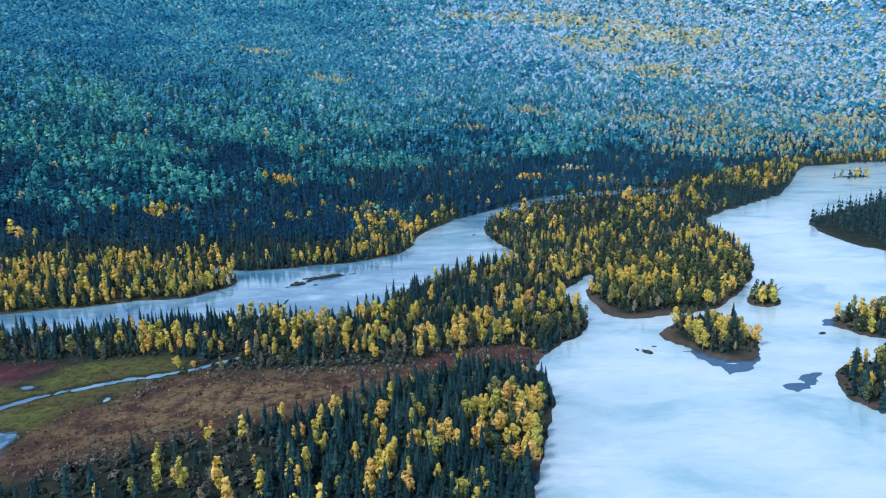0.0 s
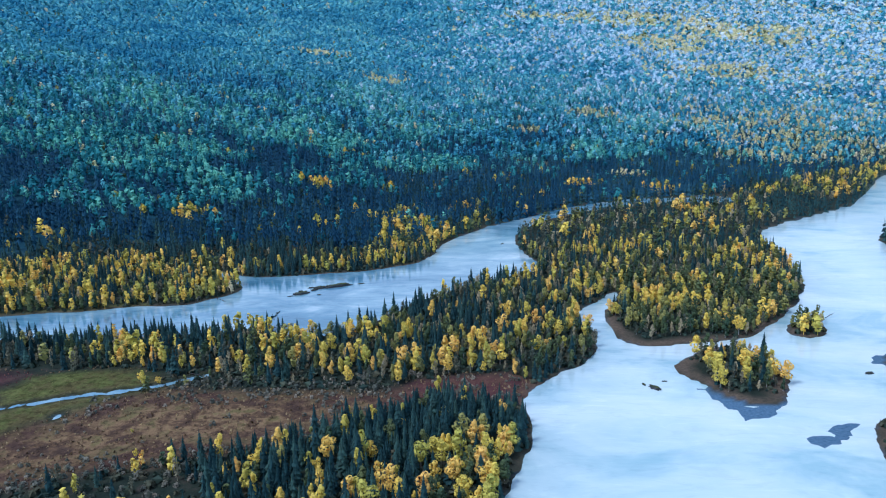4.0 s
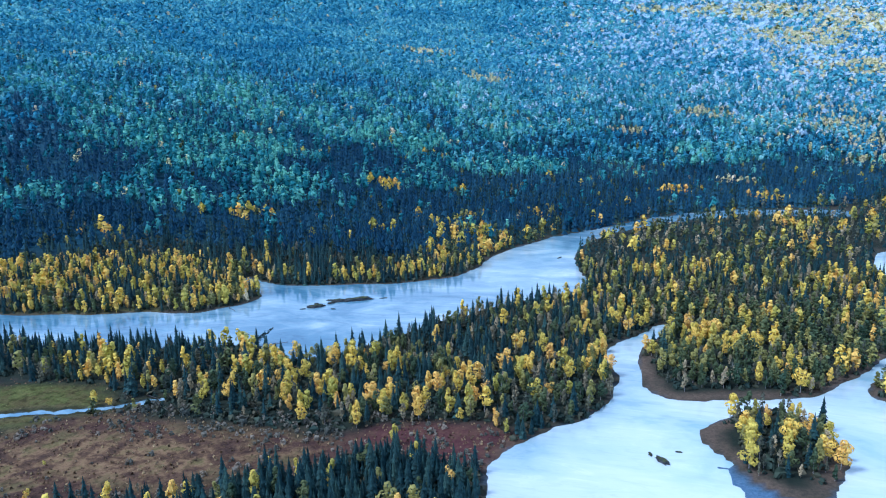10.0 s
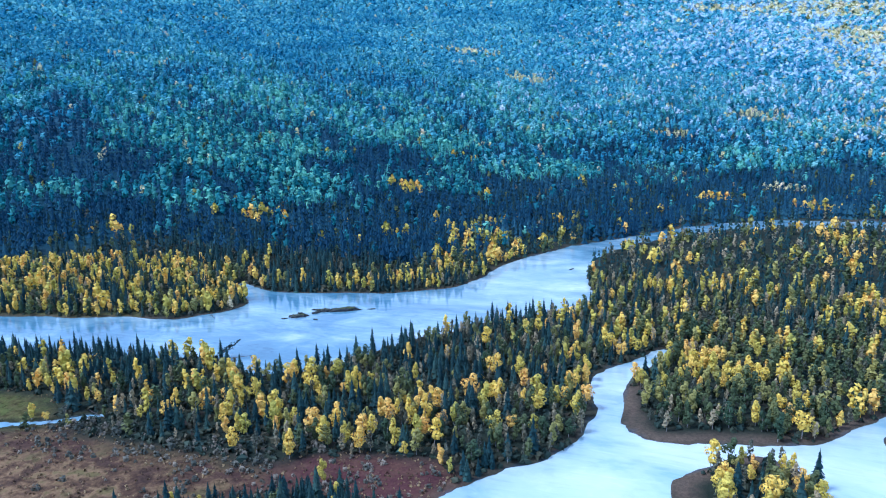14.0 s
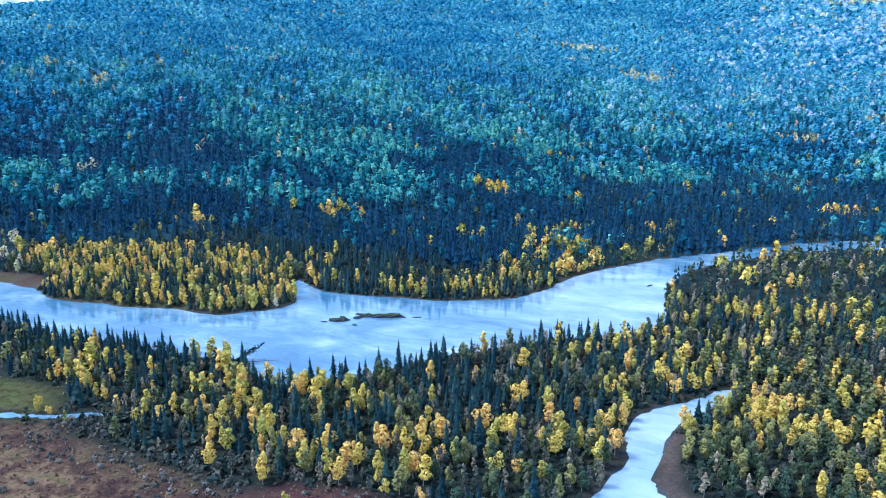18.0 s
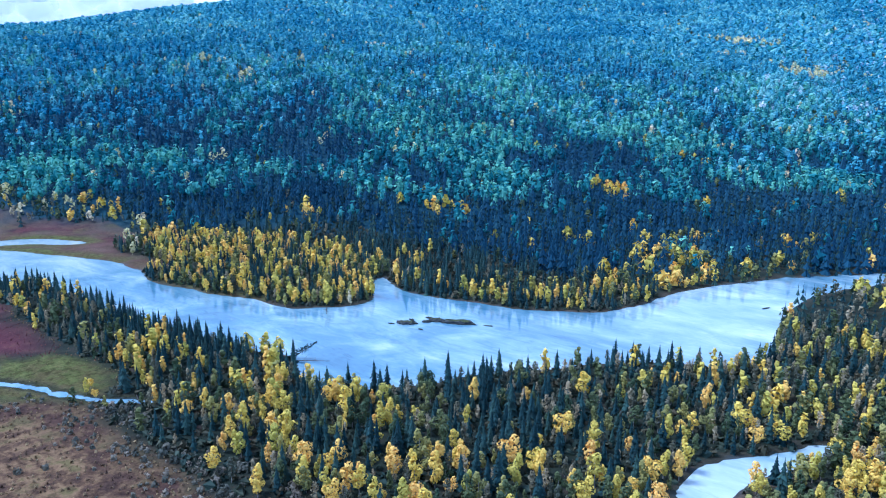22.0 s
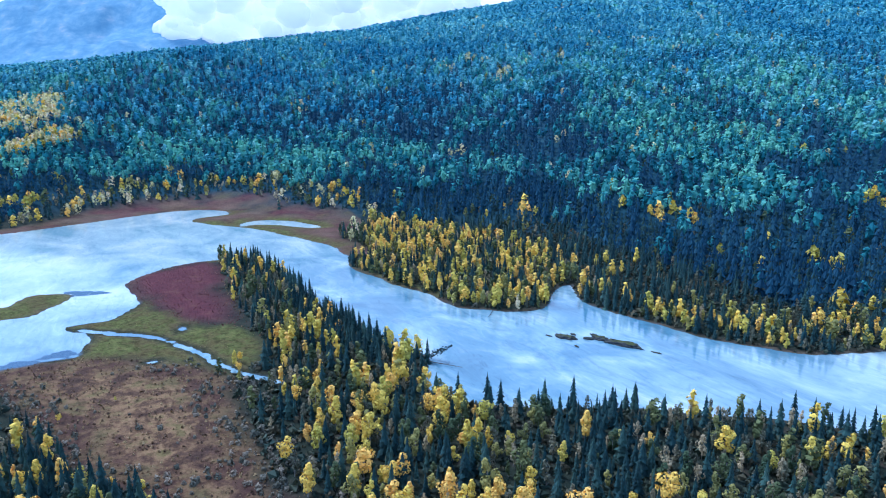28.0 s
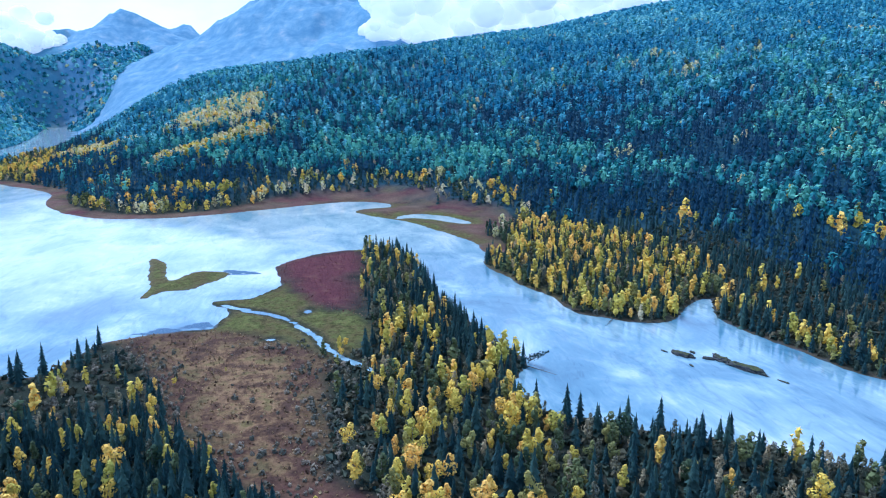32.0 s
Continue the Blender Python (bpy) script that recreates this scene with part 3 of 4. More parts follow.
def birch_crown(r, clusters, width, low=0.22, size=0.06, lumps=5):
    """Uneven crown: several lobes along the stem, each a shell of leaf tufts, with gaps between."""
    cs, ns = [], []
    for k in range(lumps):
        f = (k + 0.5) / lumps
        w = width * (math.sin(math.pi * (0.16 + 0.76 * f)) ** 0.8)
        mid = np.array([*(r.normal(size=2) * width * 0.24), low + (0.93 - low) * f])
        count = clusters // lumps
        d = r.normal(size=(count, 3))
        d /= np.linalg.norm(d, axis=1, keepdims=True)
        rad = np.array([w * 0.8, w * 0.8, (0.95 - low) / lumps * 0.95]) * r.uniform(0.85, 1.08, (count, 1))
        cs.append(mid + d * rad)
        ns.append(d + r.normal(size=(count, 3)) * 0.22 + [0, 0, 0.2])
    c = np.vstack(cs)
    c[:, 2] = np.clip(c[:, 2], low * 0.8, 1.0)
    return leaf_clusters(c, np.vstack(ns), size, r)


def spruce_crown(r, whorls, boughs, width, low=0.06):
    """Whorls of drooping boughs, wide below and narrow at the tip, each bough a bent wedge."""
    vs, ts = [], []
    base = 0
    for k in range(whorls):
        f = k / (whorls - 1)
        z = low + (0.97 - low) * f ** 0.9
        reach = width * (1 - f) ** 0.8 * r.uniform(0.8, 1.15) + 0.010
        for b in range(boughs):
            a = 2 * math.pi * (b + r.uniform(-0.3, 0.3)) / boughs + k * 1.3
            q = reach * r.uniform(0.65, 1.2)
            w = reach * 0.36 + 0.006
            ca, sa = math.cos(a), math.sin(a)
            drop = q * 0.42
            thick = 0.55 * (0.97 - low) / whorls + 0.02
            vs += [(0.0, 0.0, z + thick * 1.5), (ca * q * 0.6 - sa * w, sa * q * 0.6 + ca * w, z - drop * 0.6),
                   (ca * q, sa * q, z - drop), (ca * q * 0.6 + sa * w, sa * q * 0.6 - ca * w, z - drop * 0.6)]
            ts += [(base, base + 1, base + 2), (base, base + 2, base + 3)]
            base += 4
    vs += [(0.012, 0, 0.93), (-0.006, 0.011, 0.93), (-0.006, -0.011, 0.93), (0, 0, 1.02)]
    ts += [(base, base + 1, base + 3), (base + 1, base + 2, base + 3), (base + 2, base, base + 3)]
    return np.array(vs), np.array(ts)


def bush_crown(r, clusters, size=0.16):
    d = r.normal(size=(clusters, 3))
    d /= np.linalg.norm(d, axis=1, keepdims=True)
    d[:, 2] = np.abs(d[:, 2])
    c = d * np.array([0.55, 0.55, 0.85]) * r.uniform(0.6, 1.1, (clusters, 1))
    return leaf_clusters(c + [0, 0, 0.05], d + r.normal(size=d.shape) * 0.3, size, r)


pr = np.random.default_rng(23)
NEAR = {
    "spruce": [(cone_trunk(0.016, 0.9), spruce_crown(pr, 14, 7, w)) for w in (0.19, 0.23, 0.165, 0.205)],
    "gold": [(cone_trunk(0.016, 0.8, l), birch_crown(pr, 300, w, lo, 0.043)) for w, lo, l in ((0.2, 0.2, 0.02), (0.25, 0.24, -0.03), (0.165, 0.15, 0.0), (0.3, 0.32, 0.03))],
    "olive": [(cone_trunk(0.016, 0.8, l), birch_crown(pr, 300, w, lo, 0.043)) for w, lo, l in ((0.19, 0.16, 0.02), (0.25, 0.22, -0.02), (0.16, 0.18, 0.01))],
    "pale": [(cone_trunk(0.014, 0.9, l), birch_crown(pr, 130, w, lo, 0.045)) for w, lo, l in ((0.14, 0.2, 0.03), (0.17, 0.25, -0.03))],
    "shrub": [(cone_trunk(0.04, 0.5, 0), bush_crown(pr, 60)) for _ in range(3)],
}

OCT_V = np.array([(1, 0, 0), (0, 1, 0), (-1, 0, 0), (0, -1, 0), (0, 0, 1), (0, 0, -1)], float)
OCT_T = np.array([(0, 1, 4), (1, 2, 4), (2, 3, 4), (3, 0, 4), (1, 0, 5), (2, 1, 5), (3, 2, 5), (0, 3, 5)])


def hill_crown(r, width, tufts, size, waist=0.38):
    """A ragged crown on the slopes: a small core wrapped in leafy tufts, narrower towards the top, with one or two side lobes."""
    q = OCT_V * np.array([width * 0.66, width * 0.66, 0.9]) * (1 + 0.12 * r.normal(size=(6, 1)))
    q[:, 2] = waist + np.where(q[:, 2] > 0, q[:, 2] * (0.92 - waist), q[:, 2] * waist * 0.8)
    d = r.normal(size=(tufts, 3))
    d /= np.linalg.norm(d, axis=1, keepdims=True)
    d[:, 2] = np.where(d[:, 2] < -0.35, -d[:, 2], d[:, 2])
    lobe = r.uniform(0, 6.28)
    side = 1 + 0.28 * np.cos(np.arctan2(d[:, 1:2], d[:, 0:1]) * 2 + lobe)
    taper = (1 - 0.42 * np.clip(d[:, 2:3], 0, 1)) * side * width
    high = np.where(d[:, 2:3] > 0, 1 - waist, waist * 0.85)
    c = d * np.hstack([taper, taper, high]) * r.uniform(0.78, 1.12, (tufts, 1)) + [0, 0, waist]
    lv, lt = leaf_clusters(c, d + r.normal(size=d.shape) * 0.3 + [0, 0, 0.25], size, r)
    return np.vstack([q, lv]), np.vstack([OCT_T, lt + len(q)])


FAR = {
    "spruce": [spruce_crown(pr, 4, 5, w) for w in (0.2, 0.24, 0.18)],
    "gold": [birch_crown(pr, 28, w, 0.14, 0.14, 4) for w in (0.32, 0.38, 0.27)],
    "olive": [birch_crown(pr, 22, w, 0.16, 0.13, 4) for w in (0.26, 0.32, 0.22)],
    "pale": [birch_crown(pr, 20, w, 0.18, 0.11, 4) for w in (0.2, 0.25)],
    "haze_conifer": [spruce_crown(pr, 4, 6, w) for w in (0.28, 0.33, 0.24)],
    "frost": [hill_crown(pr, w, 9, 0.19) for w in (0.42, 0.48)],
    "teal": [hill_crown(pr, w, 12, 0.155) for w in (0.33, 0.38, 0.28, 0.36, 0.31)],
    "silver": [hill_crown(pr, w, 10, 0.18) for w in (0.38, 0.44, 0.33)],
    "cream": [birch_crown(pr, 24, w, 0.16, 0.13, 4) for w in (0.32, 0.38)],
    "shrub": [bush_crown(pr, 12, 0.3) for _ in range(2)],
}
VERY_FAR = {k: [hill_crown(pr, w, 7, 0.28, 0.34) for w in (0.56, 0.66, 0.5)] for k in ("gold", "olive", "pale", "teal", "silver", "cream", "frost")}
VERY_FAR["spruce"] = VERY_FAR["haze_conifer"] = [hill_crown(pr, 0.36, 5, 0.2, 0.3)]
LEAF = {"spruce": M_SPRUCE, "gold": M_GOLD, "olive": M_OLIVE, "pale": M_PALE, "teal": M_TEAL, "haze_conifer": M_HAZE_CONIFER, "frost": M_HAZE_PALE, "silver": M_HAZE_BLUE, "cream": M_CREAM, "under": M_UNDER, "shrub": M_SHRUB}
BARK = {"spruce": M_BARK, "gold": M_BIRCH, "olive": M_BIRCH, "pale": M_BIRCH, "shrub": M_BARK, "teal": M_BIRCH}
HEIGHT = {"spruce": (6.5, 15), "gold": (6, 13), "olive": (5.5, 12.5), "pale": (4.5, 10), "teal": (9.5, 15), "haze_conifer": (10, 16.5), "silver": (9.5, 14.5), "frost": (9, 13), "cream": (8.5, 12.5), "under": (1.3, 3.8), "shrub": (1.6, 4.0)}


# ---- where trees stand ----
def scatter(x0, x1, y0, y1, step, seed):
    r = np.random.default_rng(seed)
    px, py = np.meshgrid(np.arange(x0, x1, step), np.arange(y0, y1, step))
    px, py = px.ravel() + r.uniform(-0.46, 0.46, px.size) * step, py.ravel() + r.uniform(-0.46, 0.46, py.size) * step
    return px, py, r


def clump(x, y, scale, seed):
    return lattice_noise(x, y, scale, seed, 2)


# golden clumps on the slopes: place and half-widths
GOLD_SPOTS = [(-205, 885, 24, 14), (139, 1066, 32, 18), (-278, 731, 17, 9), (-390, 634, 20, 10), (-65, 738, 30, 24), (-191, 1068, 22, 12), (-8, 841, 16, 10),
              (-293, 717, 14, 8), (-105, 796, 16, 10), (-81, 830, 16, 10), (-336, 932, 9, 8), (-667, 165, 16, 46), (-637, 119, 14, 26), (-158, 748, 10, 8), (240, 1010, 26, 20)]
PALE_SPOTS = [(-905, 1190, 30, 16), (-895, 1003, 13, 10), (-1031, 885, 20, 14), (-898, 889, 24, 14), (-975, 555, 30, 14), (59, 1415, 38, 24), (221, 1166, 26, 16), (205, 1575, 60, 34),
              (-263, 1703, 60, 40), (-471, 1919, 90, 50), (522, 2431, 130, 150), (595, 2021, 150, 80), (503, 1530, 130, 40), (610, 1400, 150, 40), (764, 1416, 150, 40),
              (958, 1593, 140, 50), (850, 2640, 240, 200), (471, 2900, 420, 150)]
# darker and lighter stands of the slopes
DARK_STANDS = [(-1150, 820, 130, 230), (-1108, 470, 120, 110), (-880, 695, 110, 90), (-720, 665, 60, 40), (-380, 665, 90, 35), (-240, 660, 90, 40), (-146, 700, 70, 40), (-370, 970, 50, 50),
               (-272, 981, 40, 35), (-6, 985, 60, 40), (-131, 853, 50, 40), (14, 899, 60, 50), (78, 1366, 70, 50), (410, 1375, 110, 40), (-880, 1545, 240, 300), (-200, 845, 40, 25), (-640, 818, 60, 60)]
LIGHT_STANDS = [(-560, 650, 70, 35), (-450, 705, 70, 28), (-270, 824, 60, 35), (-95, 1061, 90, 45), (6, 1113, 60, 35), (-548, 1110, 90, 90), (-523, 838, 80, 50), (-648, 612, 50, 30),
                (-336, 1061, 60, 40), (-224, 866, 40, 22), (-569, 1152, 70, 60), (-381, 920, 50, 30), (-67, 1033, 60, 40), (66, 1168, 50, 30), (-294, 1040, 60, 30), (-210, 1501, 120, 90),
                (337, 1551, 100, 70), (-708, 56, 50, 40), (-837, 345, 60, 50), (-697, 472, 60, 45)]
north_ring = np.array([(300, 975)] + RIVER[1:27] + [(-640, 330), (-620, 200), (-600, 100), (-700, 0), (-900, -110), (-2000, -430), (-3600, -960), (-9000, 0), (-9000, 9000), (9000, 9000), (3500, 1900), (650, 1290)], float)


def stand_tone(x, y):
    """Lighter and darker stands on the slopes, about -1 to 1."""
    tone = 0.9 * clump(x, y, 110, 68) + 0.8 * clump(x, y, 28, 69)
    for weight, spots in ((-0.75, DARK_STANDS), (0.7, LIGHT_STANDS)):
        for cx, cy, rx, ry in spots:
            tone = tone + weight * np.exp(-((x - cx) / rx) ** 2 - ((y - cy) / ry) ** 2)
    return np.clip(tone, -1.4, 1.4)


def beyond_lake(x, y):
    return (x < -1000) & ((y < -310 + 0.3025 * (x + 1286)) | ((x < -2450) & (y < -540)))


def forest(px, py, r):
    """Species for each place, or '' where nothing grows."""
    z, d, s = ground_height(px, py)
    u, v = r.uniform(size=px.size), r.uniform(size=px.size)
    kind = np.full(px.size, "", object)
    open_land = np.maximum.reduce([signed(px, py, g) for g in (heath_ring, red_ring, marsh_ring, scrub_ring)])
    bank = (px < -330) & (px > -900) & (s > -120)
    wood = (d > 1.5) & (open_land < -2 + 3 * clump(px, py, 9, 61)) & ~(bank & (d < 22 + np.clip((-400 - px) / 60, 0, 1) * np.clip((py - 190) / 60, 0, 1) * (34 + 14 * clump(px, py, 30, 60))))
    group = clump(px, py, 16, 62)
    tone = clump(px, py, 45, 63)
    heath_d = signed(px, py, heath_ring)
    # valley: mixed spruce and birch, spruce along the banks
    stand_of = clump(px, py, 30, 64)
    bank_stand = np.exp(-((px + 190) / 85) ** 2 - ((py - 392) / 22) ** 2) + np.exp(-((px + 20) / 40) ** 2 - ((py - 462) / 22) ** 2)
    p_spruce = np.clip(0.27 + 0.22 * (py > 640) + 0.6 * stand_of + 0.35 * group + np.where(px > -70, 0.12, 0.3) * np.clip(1 - d / 10, 0, 1) - 0.02 * (px > -70) + 0.6 * bank_stand, 0.05, 0.95)
    p_gold = np.clip(0.17 + 0.45 * tone, 0.06, 0.36)
    valley = np.where(u < p_spruce, "spruce", np.where(v < p_gold, "gold", np.where(v < p_gold + 0.33, "olive", "pale")))
    # broad-crowned birches on the tongue of land beside the side channel
    tongue = (px > 108) & (px < 250) & (py > 395) & (py < 520)
    valley = np.where(tongue & (u < 0.8), np.where(v < 0.16 + 0.3 * tone, "gold", np.where(v < 0.8, "olive", "pale")), valley)
    kind[wood] = valley[wood]
    # shrubs and low birches where the heath meets the wood
    edge = wood & (heath_d > -20 + 8 * group) & (py > 296)
    k1 = np.where(u < 0.62, "shrub", np.where(u < 0.70, "spruce", np.where(u < 0.78, "gold", np.where(u < 0.9, "pale", "olive"))))
    kind[edge] = k1[edge]
    front = wood & (px < -50) & (px > -220) & (py < 256)
    k1 = np.where(u < 0.07 + 0.5 * np.clip(1 - d / 25, 0, 1), "spruce", np.where(u < 0.22, "pale", np.where(u < 0.28, "gold", np.where(u < 0.66, "shrub", ""))))
    kind[front] = k1[front]
    # dark stand with large golden birches on the bay's west shore
    stand = wood & (px > -62 + 12 * group) & (px < 50) & (py < 318)
    k1 = np.where(u < 0.82 - 0.62 * (((px - 26) / 18) ** 2 + ((py - 256) / 32) ** 2 < 1), "spruce", np.where(v < 0.66, "gold", "olive"))
    kind[stand] = k1[stand]
    # golden grove on the north bank and low trees along it
    north = wood & (s > -260) & (px < 20) & (py > 430) & (signed(px, py, north_ring) > 0)
    low_bank = north & (d < 16) | bank & wood & (d < 50 + 62 * (px < -400) * (py > 190)) & (py < 520) & (py > 60)
    k2 = np.where(u < 0.3, "spruce", np.where(v < 0.22, "gold", np.where(v < 0.36, "cream", np.where(v < 0.7, "pale", "olive"))))
    kind[low_bank] = k2[low_bank]
    golden = signed(px, py, grove_ring) + 9 * group > 0
    grove = wood & (golden | (north & (((px > -175) & (py > 535) & (d < 30 + 14 * tone)) | ((px > -125) & (py > 640) & (d < 55) & (tone > 0)))))
    k2 = np.where(u < 0.24 + 0.6 * group + 0.2 * ~golden, "spruce", np.where(v < 0.46, "gold", np.where(v < 0.64, "pale", "olive")))
    k2 = np.where(golden & (v > 0.93), "shrub", k2)
    kind[grove] = k2[grove]
    # dark belt at the hill's foot, then blue-green slopes
    belt = wood & (signed(px, py, north_ring) > 0) & (s < 115 + 50 * tone) & ~grove & ~low_bank
    k3 = np.where(u < 0.74 + 0.4 * group - 0.25 * np.clip(s / 110, 0, 1) * (stand_tone(px, py) > 0.1), "spruce", np.where(v < 0.05, "gold", np.where(v < 0.15, "olive", np.where(v < 0.28, "pale", np.where(v < 0.5, "teal", "haze_conifer")))))
    k3 = np.where((k3 == "spruce") & (r.uniform(size=px.size) < 0.5 + 0.4 * tone), "haze_conifer", k3)
    kind[belt] = k3[belt]
    slope = wood & (s >= 115 + 50 * tone)
    bright = clump(px, py, 34, 66) > 0.6
    stands = stand_tone(px, py)
    # rise and high grow with distance: farther crowns take the haze-tinted leaf colours
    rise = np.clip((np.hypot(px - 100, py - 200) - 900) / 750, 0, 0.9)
    k4 = np.where(u < np.clip(0.38 - 0.8 * stands - 0.2 * rise, 0.04, 0.92), "haze_conifer", np.where(bright & (v > 0.6), "cream", np.where(v < 0.006, "cream", np.where(v < 0.04, "olive", "teal"))))
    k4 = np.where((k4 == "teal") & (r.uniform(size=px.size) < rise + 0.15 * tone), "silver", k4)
    k4 = np.where((k4 == "haze_conifer") & (r.uniform(size=px.size) < rise * 1.3), "silver", k4)
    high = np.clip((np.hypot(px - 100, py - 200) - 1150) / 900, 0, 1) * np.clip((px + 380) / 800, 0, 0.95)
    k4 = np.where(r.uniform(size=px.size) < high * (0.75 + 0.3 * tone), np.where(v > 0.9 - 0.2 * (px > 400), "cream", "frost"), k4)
    k4 = np.where(((k4 == "teal") | (k4 == "haze_conifer")) & (r.uniform(size=px.size) < np.clip((np.hypot(px - 100, py - 200) - 1450) / 900, 0, 0.85)), "silver", k4)
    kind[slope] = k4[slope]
    for cx, cy, rx, ry in GOLD_SPOTS:
        m = wood & (((px - cx) / rx) ** 2 + ((py - cy) / ry) ** 2 < 1.15 + 0.6 * group) & (u < 0.95)
        kind[m] = np.where(v < 0.75, "gold", "olive")[m]
    for cx, cy, rx, ry in PALE_SPOTS:
        m = wood & (((px - cx) / rx) ** 2 + ((py - cy) / ry) ** 2 < 1 + 0.8 * group) & (u < 0.75)
        kind[m] = np.where(v < 0.8, "cream", "olive")[m]
    # yellow larch strips and a pale grove above the lake
    strip = np.minimum(line_distance(px, py, np.array([(-791, 105), (-803, 140), (-823, 188), (-850, 215)], float), False) - 19, line_distance(px, py, np.array([(-1170, -170), (-1139, -130), (-1010, -37)], float), False) - 18)
    m = wood & (strip < 5 * group) & (u < 0.97)
    kind[m] = np.where(v < 0.4, "gold", np.where(v < 0.8, "cream", "olive"))[m]
    m = wood & (((px + 985) / 95) ** 2 + ((py - 145) / 75) ** 2 < 1 + 0.8 * group) & (u < 0.7 + 0.5 * group)
    kind[m] = np.where(v < 0.6, "cream", np.where(v < 0.8, "gold", "pale"))[m]
    # woods beyond the lake, mostly haze-tinted leaves to brighten their shaded face
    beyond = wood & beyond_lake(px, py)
    k5 = np.where(u < -0.05 - 0.2 * stand_tone(px, py), "haze_conifer", np.where(v < 0.25, "teal", np.where(v < 0.95, "silver", "cream")))
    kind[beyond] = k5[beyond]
    amber = wood & (u < 0.85 * np.clip(0.45 + 0.9 * clump(px, py, 120, 67) + 0.4 * group, 0, 1) * np.clip((px - 240) / 260, 0, 1)) & (px < 1900) & (py > 1290) & (s < 420 + 120 * tone) & (s > 20)
    kind[amber] = np.where(v < 0.6, "cream", np.where(v < 0.66, "olive", "silver"))[amber]
    # bare ground: grassy islet, meadow rims, the cove's beach and the isle's west end
    bare = (px < -150) & (py > 226) & (py < 346 + 8 * group) & (px > -380)
    bare |= (px < -240) & (px > -420) & (py > 170) & (py < 262)
    bare |= (px > 92) & (px < 150) & (py > 385) & (py < 440) & (d < 9)
    bare |= (px > 110) & (px < 131) & (py > 330) & (py < 372)
    bare |= (px > 130) & (px < 165) & (py > 316) & (py < 333)
    bare |= (px > 330) & (px < 420) & (py > 500) & (py < 660) & (d < 22)
    kind[bare] = ""
    isle = wood & (px > 112) & (px < 172) & (py > 312) & (py < 396) & (kind != "")
    kind[isle] = np.where(u < 0.2, "spruce", np.where(v < 0.35, "gold", np.where(v < 0.6, "olive", "pale")))[isle]
    spit = wood & (px > 320) & (py < 900) & (kind != "")
    kind[spit] = "spruce"
    return z, d, s, kind, open_land


def joined(name, groups, label, category, smooth=False):
    """Many trees too far to count, as one mesh. groups: (species, x, y, z, height, turn, tint) arrays."""
    V, T, MI, TI, mats, base = [], [], [], [], [], 0
    for species, protos, x, y, z, h, turn, tint in groups:
        if not len(x):
            continue
        leaf = LEAF[species]
        if leaf not in mats:
            mats.append(leaf)
        which = np.arange(len(x)) % len(protos)
        for k, (pv, pt) in enumerate(protos):
            m = which == k
            n = int(m.sum())
            if not n:
                continue
            c, s = np.cos(turn[m])[:, None], np.sin(turn[m])[:, None]
            hh = h[m][:, None]
            vx = (pv[:, 0] * c - pv[:, 1] * s) * hh + x[m][:, None]
            vy = (pv[:, 0] * s + pv[:, 1] * c) * hh + y[m][:, None]
            vz = pv[:, 2] * hh + z[m][:, None]
            V.append(np.stack([vx, vy, vz], -1).reshape(-1, 3))
            T.append((pt[None] + (base + np.arange(n) * len(pv))[:, None, None]).reshape(-1, 3))
            MI.append(np.full(n * len(pt), mats.index(leaf)))
            TI.append(np.repeat(tint[m], len(pv)))
            base += n * len(pv)
    ob = mesh_object(name, np.vstack(V), np.vstack(T), mats, np.concatenate(MI), np.concatenate(TI), smooth)
    return tagged(ob, label, category, kind="stuff")


def grown(px, py, z, kind, r, protos, scale=1.0, sink=0.0):
    out = []
    for sp in protos:
        m = kind == sp
        n = int(m.sum())
        lo, hi = HEIGHT[sp]
        tint = r.uniform(0, 1, n)
        if sp in ("haze_conifer", "teal", "silver", "frost"):
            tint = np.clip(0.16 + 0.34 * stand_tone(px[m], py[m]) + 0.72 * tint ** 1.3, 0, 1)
        out.append((sp, protos[sp], px[m], py[m], z[m] - 0.1 - sink, (lo + (hi - lo) * r.uniform(0, 1, n) ** 1.25) * scale, r.uniform(0, 6.28, n), tint))
    return out


# whole trees for the joined woods: trunk and crown in one prototype
def whole(pair):
    (tv, tt), (cv, ct) = pair
    return np.vstack([cv, tv]), np.vstack([ct, tt + len(cv)])


MID = {
    "spruce": [(cone_trunk(0.016, 0.9, 0.0, 3), spruce_crown(pr, 10, 6, w)) for w in (0.19, 0.23, 0.165, 0.205)],
    "gold": [(cone_trunk(0.016, 0.8, 0.0, 3), birch_crown(pr, 56, w, lo, 0.092)) for w, lo in ((0.2, 0.2), (0.26, 0.24), (0.165, 0.15))],
    "olive": [(cone_trunk(0.016, 0.8, 0.0, 3), birch_crown(pr, 56, w, lo, 0.092)) for w, lo in ((0.19, 0.16), (0.25, 0.22), (0.16, 0.18))],
}
NEAR_JOINED = {k: [whole(p) for p in MID.get(k, v)] for k, v in NEAR.items()}
NEAR_JOINED["cream"] = NEAR_JOINED["gold"]

def part(name, vt, mat, parent, smooth=False, label=""):
    ob = mesh_object(name, vt[0], vt[1], [mat], smooth=smooth)
    ob.parent = parent
    return tagged(ob, label) if label else ob


TREE_NAME = {"spruce": "spruce_tree", "gold": "golden_birch", "olive": "turning_birch", "pale": "bare_birch", "shrub": "heath_shrub"}
